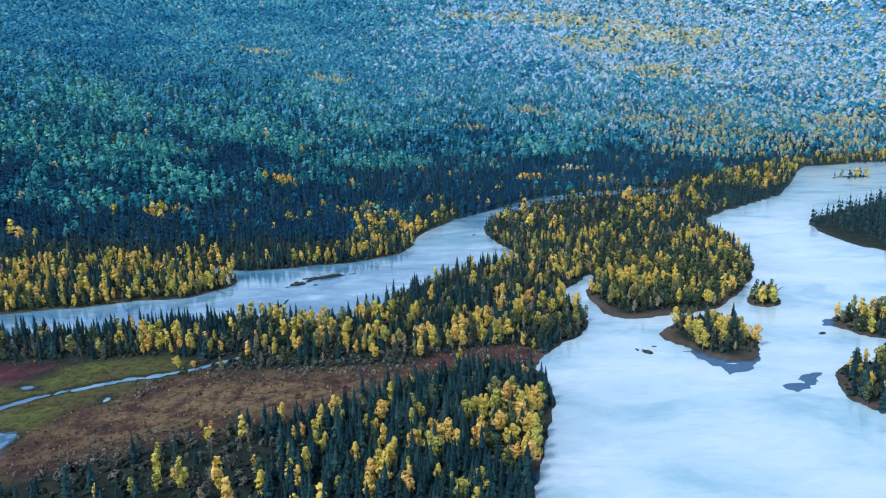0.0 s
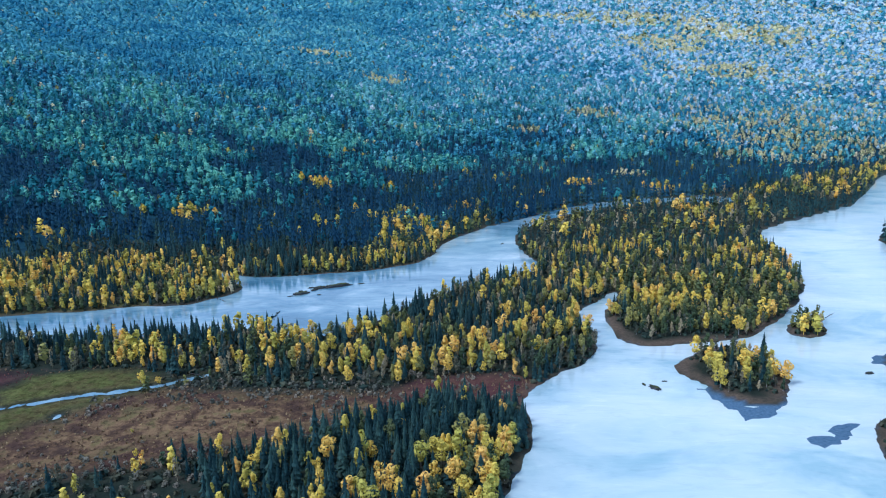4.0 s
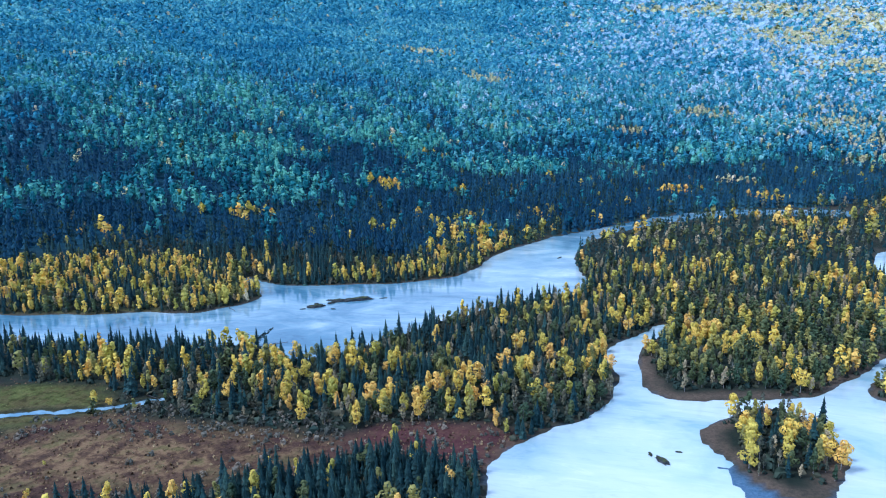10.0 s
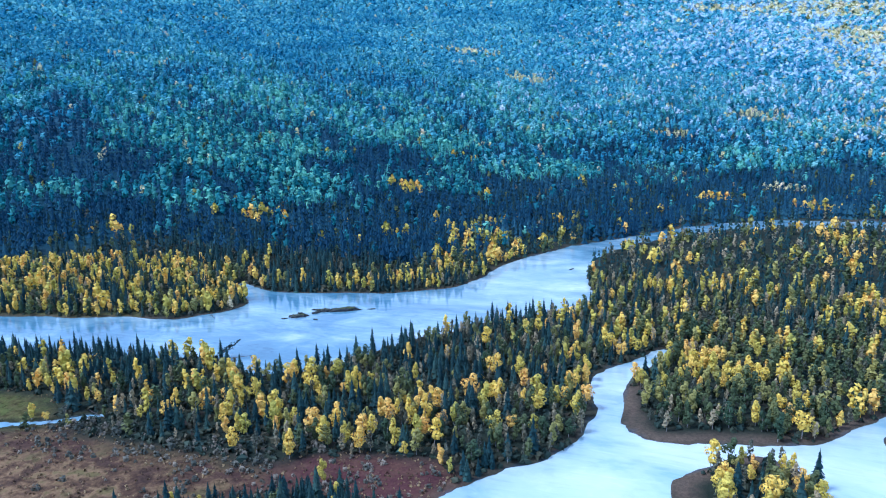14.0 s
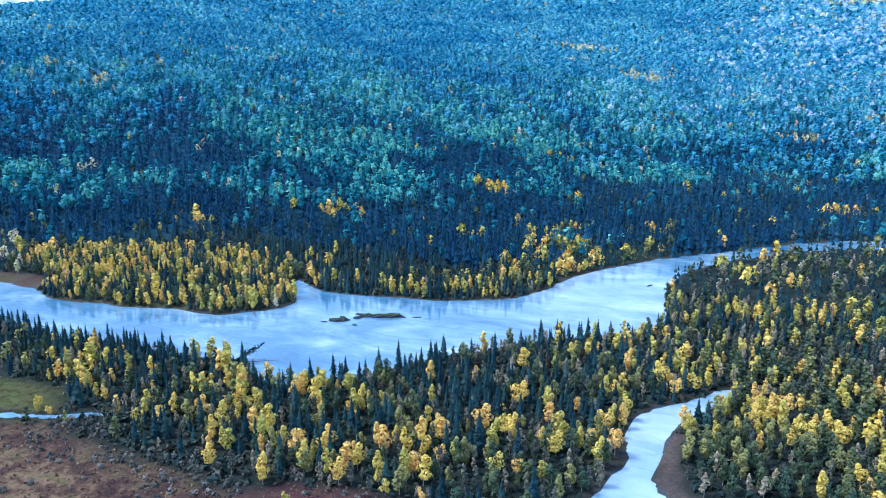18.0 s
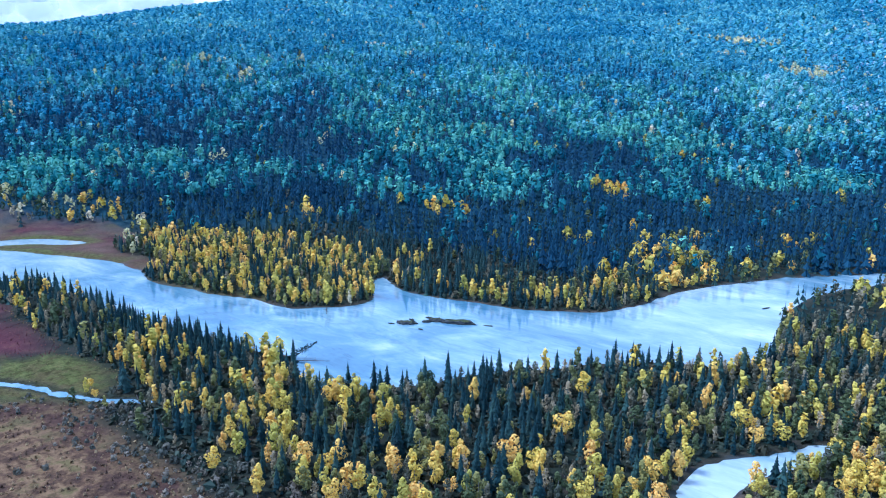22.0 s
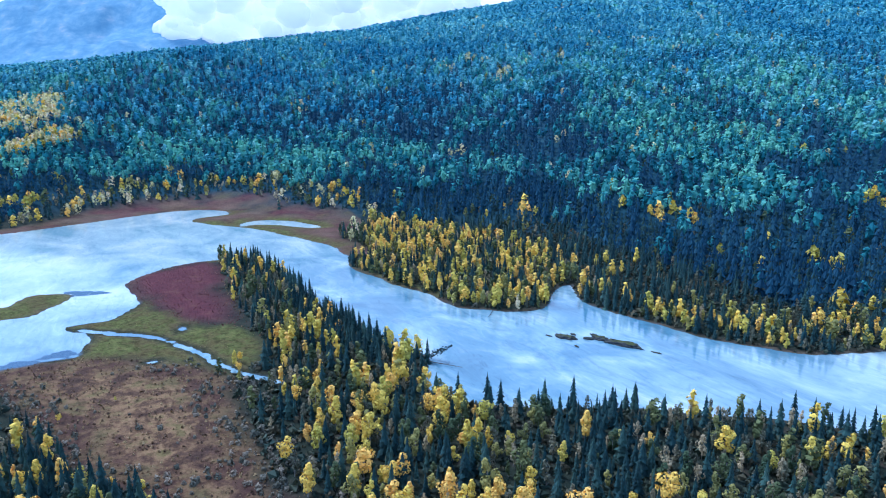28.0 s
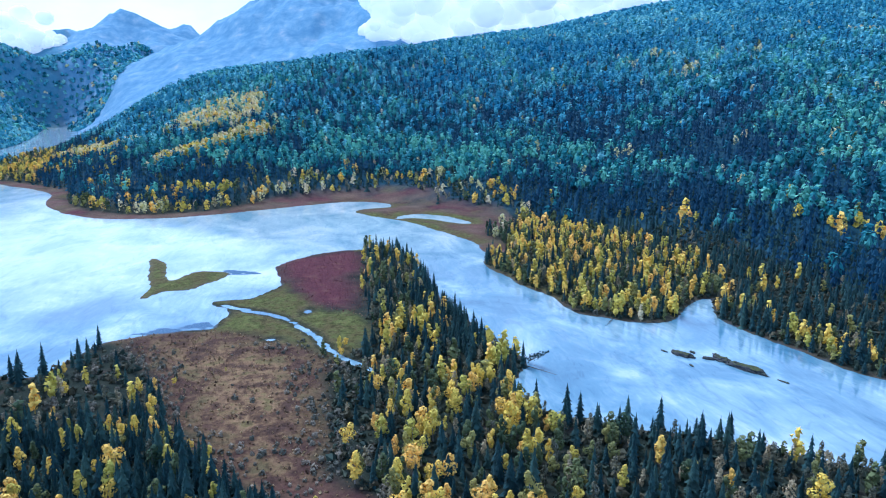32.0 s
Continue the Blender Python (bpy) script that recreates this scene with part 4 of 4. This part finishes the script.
TREE_LABEL = {"spruce": "tall dark green spruce with drooping boughs", "gold": "birch with bright golden autumn leaves",
              "olive": "birch with leaves turning from green to yellow", "pale": "thin birch with few pale leaves", "shrub": "low grey-green shrub at the edge of the heath"}


GROWN_ONCE = {}


def planted(species, x, y, z, h, turn):
    """Trees that stand near the flight, each a thing with trunk and crown."""
    for k in range(len(x)):
        shape = (species, int(turn[k] * 7 + k) % len(NEAR[species]))
        m = Matrix.LocRotScale((x[k], y[k], z[k]), Euler((0, 0, turn[k])), None) @ Matrix.Diagonal((h[k], h[k], h[k], 1))
        if shape not in GROWN_ONCE:
            trunk, crown = NEAR[species][shape[1]]
            root = new(TREE_NAME[species])
            part("trunk", trunk, BARK[species], root)
            part("crown", crown, LEAF[species], root)
            tagged(root, TREE_LABEL[species], "shrub" if species == "shrub" else "tree", TREE_NAME[species] + " stand")
            root.matrix_basis = m
            GROWN_ONCE[shape] = root
        else:
            copy_thing(GROWN_ONCE[shape], m).matrix_basis = m


# valley woods: those round the flight one by one, the rest joined
px, py, r = scatter(-420, 300, 150, 640, 5.1, 71)
z, d, s, kind, op = forest(px, py, r)
kind[(s > 60)] = ""
groups, near_groups = grown(px, py, z, kind, r, NEAR_JOINED), []
rest = []
for sp, protos, x, y, zz, h, turn, tint in groups:
    order = np.argsort(np.hypot(x - 60, (y - 330) * 0.9))
    n = {"spruce": 295, "gold": 255, "olive": 300, "pale": 200, "shrub": 240, "cream": 0}[sp]
    one, many = order[:n], order[n:]
    near_groups.append((sp, x[one], y[one], zz[one], h[one], turn[one]))
    rest.append((sp, protos, x[many], y[many], zz[many], h[many], turn[many], tint[many]))
joined("valley_woods", rest, "mixed valley woods of dark spruce and golden birch", "woods")
for g in near_groups:
    if len(g[1]):
        planted(*g)

# close-grown spruces of the dark stands by the bay and along the river's south bank
px, py, r = scatter(-300, 60, 195, 430, 3.4, 80)
z, d, s, kind, op = forest(px, py, r)
close = ((px > -62) & ((px > -14) | (np.arange(px.size) % 2 == 0)) & (((px - 26) / 18) ** 2 + ((py - 256) / 32) ** 2 > 1) & (px < 46) & (py < 316)) | (np.exp(-((px + 190) / 85) ** 2 - ((py - 392) / 22) ** 2) > 0.45)
kind[(kind != "spruce") | ~close | (d < 2.5)] = ""
joined("spruce_stand", grown(px, py, z, kind, r, {"spruce": NEAR_JOINED["spruce"]}, 0.78), "close-grown stand of dark spruces", "woods")

# undergrowth between the valley trees
ux, uy, r = scatter(-380, 300, 170, 640, 4.3, 75)
uz, ud, us, ukind, uo = forest(ux, uy, r)
ukind[(ukind != "") & (us < 60)] = "under"
ukind[ukind != "under"] = ""
joined("undergrowth", grown(ux, uy, uz, ukind, r, {"under": [bush_crown(pr, 9, 0.4) for _ in range(3)]}), "dark green undergrowth below the valley trees", "undergrowth")

def in_reach(x, y):
    """The sector of the valley that the flight overlooks."""
    return (0.844 * x - 0.536 * y < 90) & (0.411 * (x - 186) - 0.911 * (y - 335) < 90)


HZ = ground_height(HX, HY)[0]


def behind_ridge(x, y, z):
    """Ground on the far side of the ridges, hidden from three points of the camera's flight."""
    hidden = np.ones(x.shape, bool)
    for ox, oy in ((0, 0), (120, 150), (186, 335)):
        seen = np.ones(x.shape, bool)
        for f in np.linspace(0.25, 0.96, 26):
            u, v = (ox + f * (x - ox) - hx[0]) / 35, (oy + f * (y - oy) - hy[0]) / 35
            i, j = np.clip(u.astype(int), 0, len(hx) - 2), np.clip(v.astype(int), 0, len(hy) - 2)
            a, b = np.clip(u - i, 0, 1), np.clip(v - j, 0, 1)
            g = (HZ[j, i] * (1 - a) + HZ[j, i + 1] * a) * (1 - b) + (HZ[j + 1, i] * (1 - a) + HZ[j + 1, i + 1] * a) * b
            seen &= 125 + f * (z + 18 - 125) > g - 12
        hidden &= ~seen
    return hidden


# hillside woods, to about a kilometre and a half
px, py, r = scatter(-1560, 1500, -500, 1860, 9.3, 72)
z, d, s, kind, op = forest(px, py, r)
far = (px < -420) | (px > 300) | (py > 640) | (s > 60)
kind[~far | (np.hypot(px - 100, py - 200) > 1650) | ~in_reach(px, py) | behind_ridge(px, py, z)] = ""
joined("hillside_woods", grown(px, py, z, kind, r, FAR, 1.16), "dense hillside woods, haze blue put into the leaves, with scattered golden trees", "woods")
# close-grown spruces of the dark belt at the hill's foot
bx, by, r = scatter(-900, 420, 100, 1250, 6.6, 76)
bz, bd, bs, bkind, bo = forest(bx, by, r)
bkind[((bkind != "spruce") & (bkind != "haze_conifer")) | (bs > 150) | (signed(bx, by, north_ring) < 0) | ((bx > -420) & (bx < 300) & (by < 640) & (bs < 60))] = ""
joined("spruce_belt", grown(bx, by, bz, bkind, r, {"spruce": FAR["spruce"], "haze_conifer": FAR["haze_conifer"]}, 0.95), "close dark spruce belt at the foot of the hill", "woods")

# woods on the near shore, behind the start of the flight
nx_, ny_, r = scatter(-420, 20, -420, 166, 10, 79)
nz_, nd_, ns_, nkind, no_ = forest(nx_, ny_, r)
nkind[nd_ < 3] = ""
joined("shore_woods", grown(nx_, ny_, nz_, nkind, r, FAR), "mixed woods of spruce and birch on the shore", "woods")

# close-grown larches of the yellow strips and the pale grove
lx, ly, r = scatter(-1230, -720, -220, 250, 5.5, 78)
lz, ld, ls, lkind, lo_ = forest(lx, ly, r)
lkind[(lkind != "gold") & (lkind != "cream") | (ld < 25)] = ""
joined("larch_strips", grown(lx, ly, lz, lkind, r, {"gold": FAR["gold"], "cream": FAR["cream"]}, 1.1), "strips of bright yellow larches across the slope", "woods")

# distant woods, in larger clumps beyond the slopes and the lake
def far_off(px, py):
    lake = beyond_lake(px, py)
    return ((px < -1500) & (py < 600) & ~lake) | ((px < -2250) & (py < 1500) & (py > -540)) | ((px < -3000) & (py > -480)) | (px < -3600) | ~in_reach(px, py)


for lo_, hi_, step, scale, sink, seed in ((1650, 2350, 13.0, 1.12, 3.0, 73), (2350, 3600, 20.0, 1.75, 6.0, 74)):
    px, py, r = scatter(-3700, 2500, -1500, 3600, step, seed)
    ring_ = np.hypot(px - 100, py - 200)
    keep = (ring_ >= lo_) & (ring_ < hi_) & in_reach(px, py)
    px, py = px[keep], py[keep]
    z, d, s, kind, op = forest(px, py, r)
    kind[far_off(px, py) | behind_ridge(px, py, z)] = ""
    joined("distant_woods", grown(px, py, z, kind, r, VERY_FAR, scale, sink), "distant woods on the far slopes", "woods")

# the farthest slopes, with haze put into the leaf colours
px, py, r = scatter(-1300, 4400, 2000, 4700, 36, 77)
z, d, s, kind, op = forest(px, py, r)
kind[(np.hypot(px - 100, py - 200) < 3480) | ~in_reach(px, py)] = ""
joined("far_slope_woods", grown(px, py, z, kind, r, VERY_FAR, 2.9, 9.0), "far woods high on the slopes, haze put into the leaf colour", "woods", True)


# ---- heath tussocks and low growth on the open ground ----
px, py, r = scatter(-366, 52, 200, 372, 1.8, 81)
z, d, s = ground_height(px, py)
on_heath, on_red, on_marsh = (signed(px, py, g) for g in (heath_ring, red_ring, marsh_ring))
on_heath = np.maximum(on_heath, signed(px, py, scrub_ring))
keep = (np.maximum(np.maximum(on_heath, on_red), on_marsh) > -4) & (d > 0.6) & (r.uniform(size=px.size) < 0.38 + 0.35 * clump(px, py, 12, 82))
keep &= ~((on_marsh > 0) & (r.uniform(size=px.size) < 0.6))
px, py, z, on_heath, on_red, on_marsh = (q[keep] for q in (px, py, z, on_heath, on_red, on_marsh))
M_TUSSOCK = leaf_material("heath_tussock_leaves", (0.10, 0.065, 0.045), (0.24, 0.16, 0.085), (0.42, 0.31, 0.15))
M_REDLEAF = leaf_material("red_dwarf_birch_leaves", (0.10, 0.032, 0.042), (0.17, 0.055, 0.06), (0.24, 0.11, 0.08))
M_SEDGE = leaf_material("marsh_sedge", (0.06, 0.075, 0.02), (0.15, 0.16, 0.05), (0.26, 0.24, 0.09))
LEAF.update({"tussock": M_TUSSOCK, "redleaf": M_REDLEAF, "sedge": M_SEDGE})
HEIGHT.update({"tussock": (0.35, 1.0), "redleaf": (0.3, 0.7), "sedge": (0.2, 0.5)})
tuft = [bush_crown(pr, 7, 0.5) for _ in range(3)]
low = np.where(on_red > -1, "redleaf", np.where(on_marsh > -1, "sedge", "tussock"))
joined("heath_growth", grown(px, py, z, low.astype(object), r, {"tussock": tuft, "redleaf": tuft, "sedge": tuft}, 1.0), "brown and red heath tussocks with marsh sedge", "heath")


# low shrubs thickening towards the wood's edge
px, py, r = scatter(-200, 56, 215, 352, 2.7, 83)
z, d, s = ground_height(px, py)
rim = np.maximum(signed(px, py, heath_ring), np.where(signed(px, py, scrub_ring) > 0, 4.0, -50))
keep = (rim > -5) & (d > 2) & (r.uniform(size=px.size) < 0.014 + 0.75 * np.clip(1 - rim / (19 + 12 * clump(px, py, 20, 84)), 0, 1) * (px > -150)) & (clump(px, py, 9, 85) > -0.2)
joined("heath_scrub", grown(px[keep], py[keep], z[keep], np.full(int(keep.sum()), "shrub", object), r, {"shrub": [bush_crown(pr, 26, 0.22) for _ in range(4)]}, 0.62), "grey-green scrub along the rim of the heath", "scrub")


# ---- rocks, driftwood and small trees in the open ----
def rock_material():
    m, n, l, b = material("mossy_river_rock", 0.85, 0.3)
    co = n.new("ShaderNodeNewGeometry")
    up = n.new("ShaderNodeSeparateXYZ")
    l.new(co.outputs["Normal"], up.inputs["Vector"])
    stone = ramp(n, l, noise_node(n, l, 0.9, 5, 0.7, co.outputs["Position"]), [(0.35, (0.02, 0.025, 0.03)), (0.65, (0.09, 0.10, 0.10))])
    moss = ramp(n, l, noise_node(n, l, 1.6, 4, 0.7, co.outputs["Position"]), [(0.35, (0.022, 0.035, 0.014)), (0.65, (0.10, 0.12, 0.03))])
    f = n.new("ShaderNodeMapRange")
    f.inputs["From Min"].default_value, f.inputs["From Max"].default_value = 0.86, 0.99
    l.new(up.outputs["Z"], f.inputs["Value"])
    l.new(mix(n, l, f.outputs["Result"], stone, moss), b.inputs["Base Color"])
    return m


M_ROCK = rock_material()
M_DRIFT = bark_material("weathered_driftwood", (0.04, 0.04, 0.04), (0.13, 0.12, 0.11))


def river_rock(x, y, length, width, height, turn, label, seed):
    bm = bmesh.new()
    bmesh.ops.create_icosphere(bm, subdivisions=4, radius=1.0)
    for v in bm.verts:
        p = v.co.normalized()
        bump = 0.45 * noise.noise(p * 2.3 + Vector((seed * 3.1, 0, 0))) + 0.28 * noise.noise(p * 5.6 + Vector((0, seed * 2.3, 0)))
        q = p * (1 + bump)
        flat = max(-0.4, min(q.z, 0.7 + 0.4 * noise.noise(p * 3.5)))
        v.co = (q.x * length / 2, q.y * width / 2, flat * height * 1.5)
    me = bpy.data.meshes.new("river_rock")
    bm.to_mesh(me)
    bm.free()
    me.materials.append(M_ROCK)
    me.polygons.foreach_set("use_smooth", np.ones(len(me.polygons), bool))
    ob = new("river_rock", me)
    ob.matrix_basis = pose(x, y, 0.0, 0, 0, turn)
    return tagged(ob, label, "rock", "rocks in the river")


for k, (x, y, ln, wd, ht, tn) in enumerate([
        (-106, 490, 11, 4.6, 1.3, 35), (-99.5, 499.5, 5, 2.4, 0.9, 50), (-108.5, 496.5, 3, 1.6, 0.6, 20), (-97, 505, 9, 4.2, 1.3, 30), (-86, 510, 19, 5.2, 1.5, 27),
        (-78.5, 514, 4, 2.0, 0.7, 10), (-103, 506, 5, 2, 0.6, 15), (-93, 488, 3, 1.2, 0.4, 0), (-112, 484, 3.5, 1.2, 0.4, 30), (-70, 518, 5, 1.4, 0.35, 25),
        # the first entry here is the bay's driftwood snag, given a rock's shape
        (103, 337, 6, 2.6, 0.9, 130), (99, 341, 3, 1.2, 0.4, 100), (109, 345, 2.4, 1.0, 0.3, 0), (204, 358, 4, 2, 0.7, 20), (30, 660, 7, 1.6, 0.4, 70)]):
    river_rock(x, y, ln, wd, ht, tn, "mossy dark rock bar lying low in the river" if ln > 4.5 else "small dark rock breaking the river's surface", k)


def limb(a, b, r0, r1, sides=6):
    a, b = np.array(a, float), np.array(b, float)
    w = (b - a) / np.linalg.norm(b - a)
    u = np.cross(w, (0.3, 0.9, 0.2))
    u /= np.linalg.norm(u)
    v = np.cross(w, u)
    an = np.arange(sides) * 2 * np.pi / sides
    ring = np.cos(an)[:, None] * u + np.sin(an)[:, None] * v
    i, j = np.arange(sides), (np.arange(sides) + 1) % sides
    return np.vstack([a + ring * r0, b + ring * r1]), np.vstack([np.stack([i, j, j + sides], -1), np.stack([i, j + sides, i + sides], -1)])


def fallen_tree(foot, tip, girth, label, seed, needles=False):
    r = np.random.default_rng(seed)
    root = tagged(new("fallen_tree"), label, "tree", "fallen trees on the banks")
    foot, tip = np.array(foot, float), np.array(tip, float)
    part("trunk", limb(foot, tip, girth, girth * 0.25), M_DRIFT, root)
    length = np.linalg.norm(tip - foot)
    for k in range(7):
        f = 0.3 + 0.65 * k / 6
        at = foot + (tip - foot) * f
        out = r.normal(size=3) * [1, 1, 0.5] + [0, 0, 0.35]
        out *= length * 0.22 * (1.15 - f) / np.linalg.norm(out)
        part("branch", limb(at, at + out, girth * 0.3, girth * 0.08, 4), M_DRIFT, root)
    if needles:
        f = r.uniform(0.25, 1, 90)[:, None]
        c = foot + (tip - foot) * f + r.normal(size=(90, 3)) * length * 0.09 * (1.1 - f)
        part("crown", leaf_clusters(c, r.normal(size=(90, 3)), 0.45, r), M_SPRUCE, root)
    return root


fallen_tree((-107, 416, 0.6), (-98, 422.5, 8.5), 0.28, "dead spruce leaning out over the river from the bank", 5, True)
fallen_tree((-109, 414, 0.5), (-101, 419, 6.5), 0.22, "thin dead spruce leaning over the water", 6, True)
fallen_tree((-104, 412, 0.5), (-90, 424, 0.5), 0.25, "bleached driftwood trunk lying in the shallows", 7)
fallen_tree((-162, 478, 0.5), (-152, 470, 0.25), 0.22, "bare log fallen into the river below the grove", 8)
fallen_tree((-118, 344, 0.9), (-106, 340, 1.1), 0.25, "grey log lying among shrubs by the creek", 9)
fallen_tree((-70, 398, 0.7), (-63, 404, 0.5), 0.22, "grey log at the water's edge", 10)
fallen_tree((219, 441, 0.6), (226, 446, 2.2), 0.25, "dead tree leaning from the islet", 11)

for k, (x, y, h, sp) in enumerate([(-134, 330, 7.5, "gold"), (-127, 331, 5.0, "gold"), (-137, 333, 5.5, "gold"), (-100, 262, 3.6, "gold"), (-112, 281, 2.2, "gold"),
                                   (-82, 289, 2.6, "shrub"), (-140, 296, 3.0, "shrub"), (-90, 268, 3.0, "pale"), (-66, 274, 3.6, "pale"), (-120, 250, 3.4, "pale"),
                                   (-58, 262, 4.0, "gold"), (-104, 246, 4.5, "spruce"), (-74, 250, 8.0, "spruce"), (-70, 248, 6.5, "spruce"),
                                   (7, 325, 9, "gold"), (19, 311, 10, "gold"), (-25, 289, 10, "gold"), (36, 298, 10.5, "gold"), (-46, 239, 9.5, "gold"), (-51, 211, 11, "gold"), (-13, 217, 10, "gold"),
                                   (-25, 225, 9.5, "gold"), (-11, 237, 9.5, "gold"), (21, 267, 12.5, "gold"), (30, 266, 12.5, "gold"), (39, 276, 11.5, "gold"), (12, 237, 12, "gold"), (4, 237, 10, "gold"),
                                   (24, 239, 11, "gold"), (10, 208, 11, "gold"), (30, 255, 12, "gold"), (34, 248, 11, "gold"), (25, 276, 11.5, "gold"), (-34, 269, 9, "pale"), (-67, 259, 8, "pale"),
                                   (-24, 278, 12, "gold"), (-51, 260, 10.5, "gold"), (-14, 263, 12.5, "gold"), (-24, 243, 10, "gold"), (-50, 242, 8.5, "gold"), (-119, 212, 6, "gold"), (-95, 221, 6, "gold"),
                                   (-106, 237, 6.5, "pale"), (-82, 207, 7, "pale"), (98, 446, 9.5, "gold"), (73, 425, 11, "gold"), (81, 413, 11, "gold"), (52, 376, 10, "gold"), (-8, 364, 10, "gold")]):
    gz = ground_height(np.array([float(x)]), np.array([float(y)]))[0]
    planted(sp, np.array([x]), np.array([y]), gz - 0.1, np.array([h]), np.array([k * 1.7]))

# ---- mist lying on the ridge ----
def cloud_material():
    m, n, l, b = material("mist", 1.0, 0.0)
    b.inputs["Base Color"].default_value = (0.93, 0.94, 0.95, 1)
    b.inputs["Subsurface Weight"].default_value = 0.0
    tr = n.new("ShaderNodeBsdfTranslucent")
    tr.inputs["Color"].default_value = (0.95, 0.96, 0.98, 1)
    mx = n.new("ShaderNodeMixShader")
    mx.inputs["Fac"].default_value = 0.45
    # faint glow added to the mist so that it looks as white as the sky
    b.inputs["Emission Color"].default_value = (0.9, 0.95, 1.0, 1)
    b.inputs["Emission Strength"].default_value = 0.17
    l.new(b.outputs["BSDF"], mx.inputs[1])
    l.new(tr.outputs["BSDF"], mx.inputs[2])
    l.new(mx.outputs["Shader"], n["Material Output"].inputs["Surface"])
    return m


M_MIST = cloud_material()


def cloud_bank(spots, label, seed):
    """A heap of many small billows, larger inside and finer at the rim."""
    r = np.random.default_rng(seed)
    bm = bmesh.new()
    bmesh.ops.create_icosphere(bm, subdivisions=3, radius=1.0)
    unit = np.array([v.co[:] for v in bm.verts])
    tri = np.array([[v.index for v in f.verts] for f in bm.faces])
    bm.free()
    V, T, base = [], [], 0
    for x, y, z, size, count in spots:
        for _ in range(count):
            far = r.normal(size=3) * [0.8, 0.8, 0.42]
            c = np.array([x, y, z]) + far * size
            q = size * r.uniform(0.35, 0.75) / (0.6 + 0.6 * np.linalg.norm(far))
            bump = 1 + 0.025 * r.normal(size=(len(unit), 1))
            V.append(c + unit * bump * q * [1.2, 1.2, 0.95])
            T.append(tri + base)
            base += len(unit)
    ob = mesh_object("cloud_bank", np.vstack(V), np.vstack(T), [M_MIST], smooth=True)
    return tagged(ob, label, "cloud", kind="structure")


def on_arc(yaw, distance, height):
    return 182 - distance * math.sin(radians(yaw)), 320 + distance * math.cos(radians(yaw)), height


bank = []
for step in range(12):
    yaw = 87.0 - 1.9 * step
    base_z = 118 + 2700 * (0.05 + 0.0042 * step)
    for lift, size in ((-55, 45), (0, 60), (90, 85), (200, 110), (320, 130)):
        bank.append((*on_arc(yaw - 0.008 * lift * (step == 0), 2700, base_z + lift), size * (0.75 if step < 2 else 1.0), 10))
cloud_bank(bank, "white mist lying along the wooded ridge", 91)
cloud_bank([(*on_arc(111.2, 4050, 400), 70, 14), (*on_arc(112.5, 4050, 440), 90, 14), (*on_arc(109.9, 4050, 340), 40, 10), (*on_arc(114, 4050, 430), 90, 12)], "low cloud lying against the far mountain", 92)
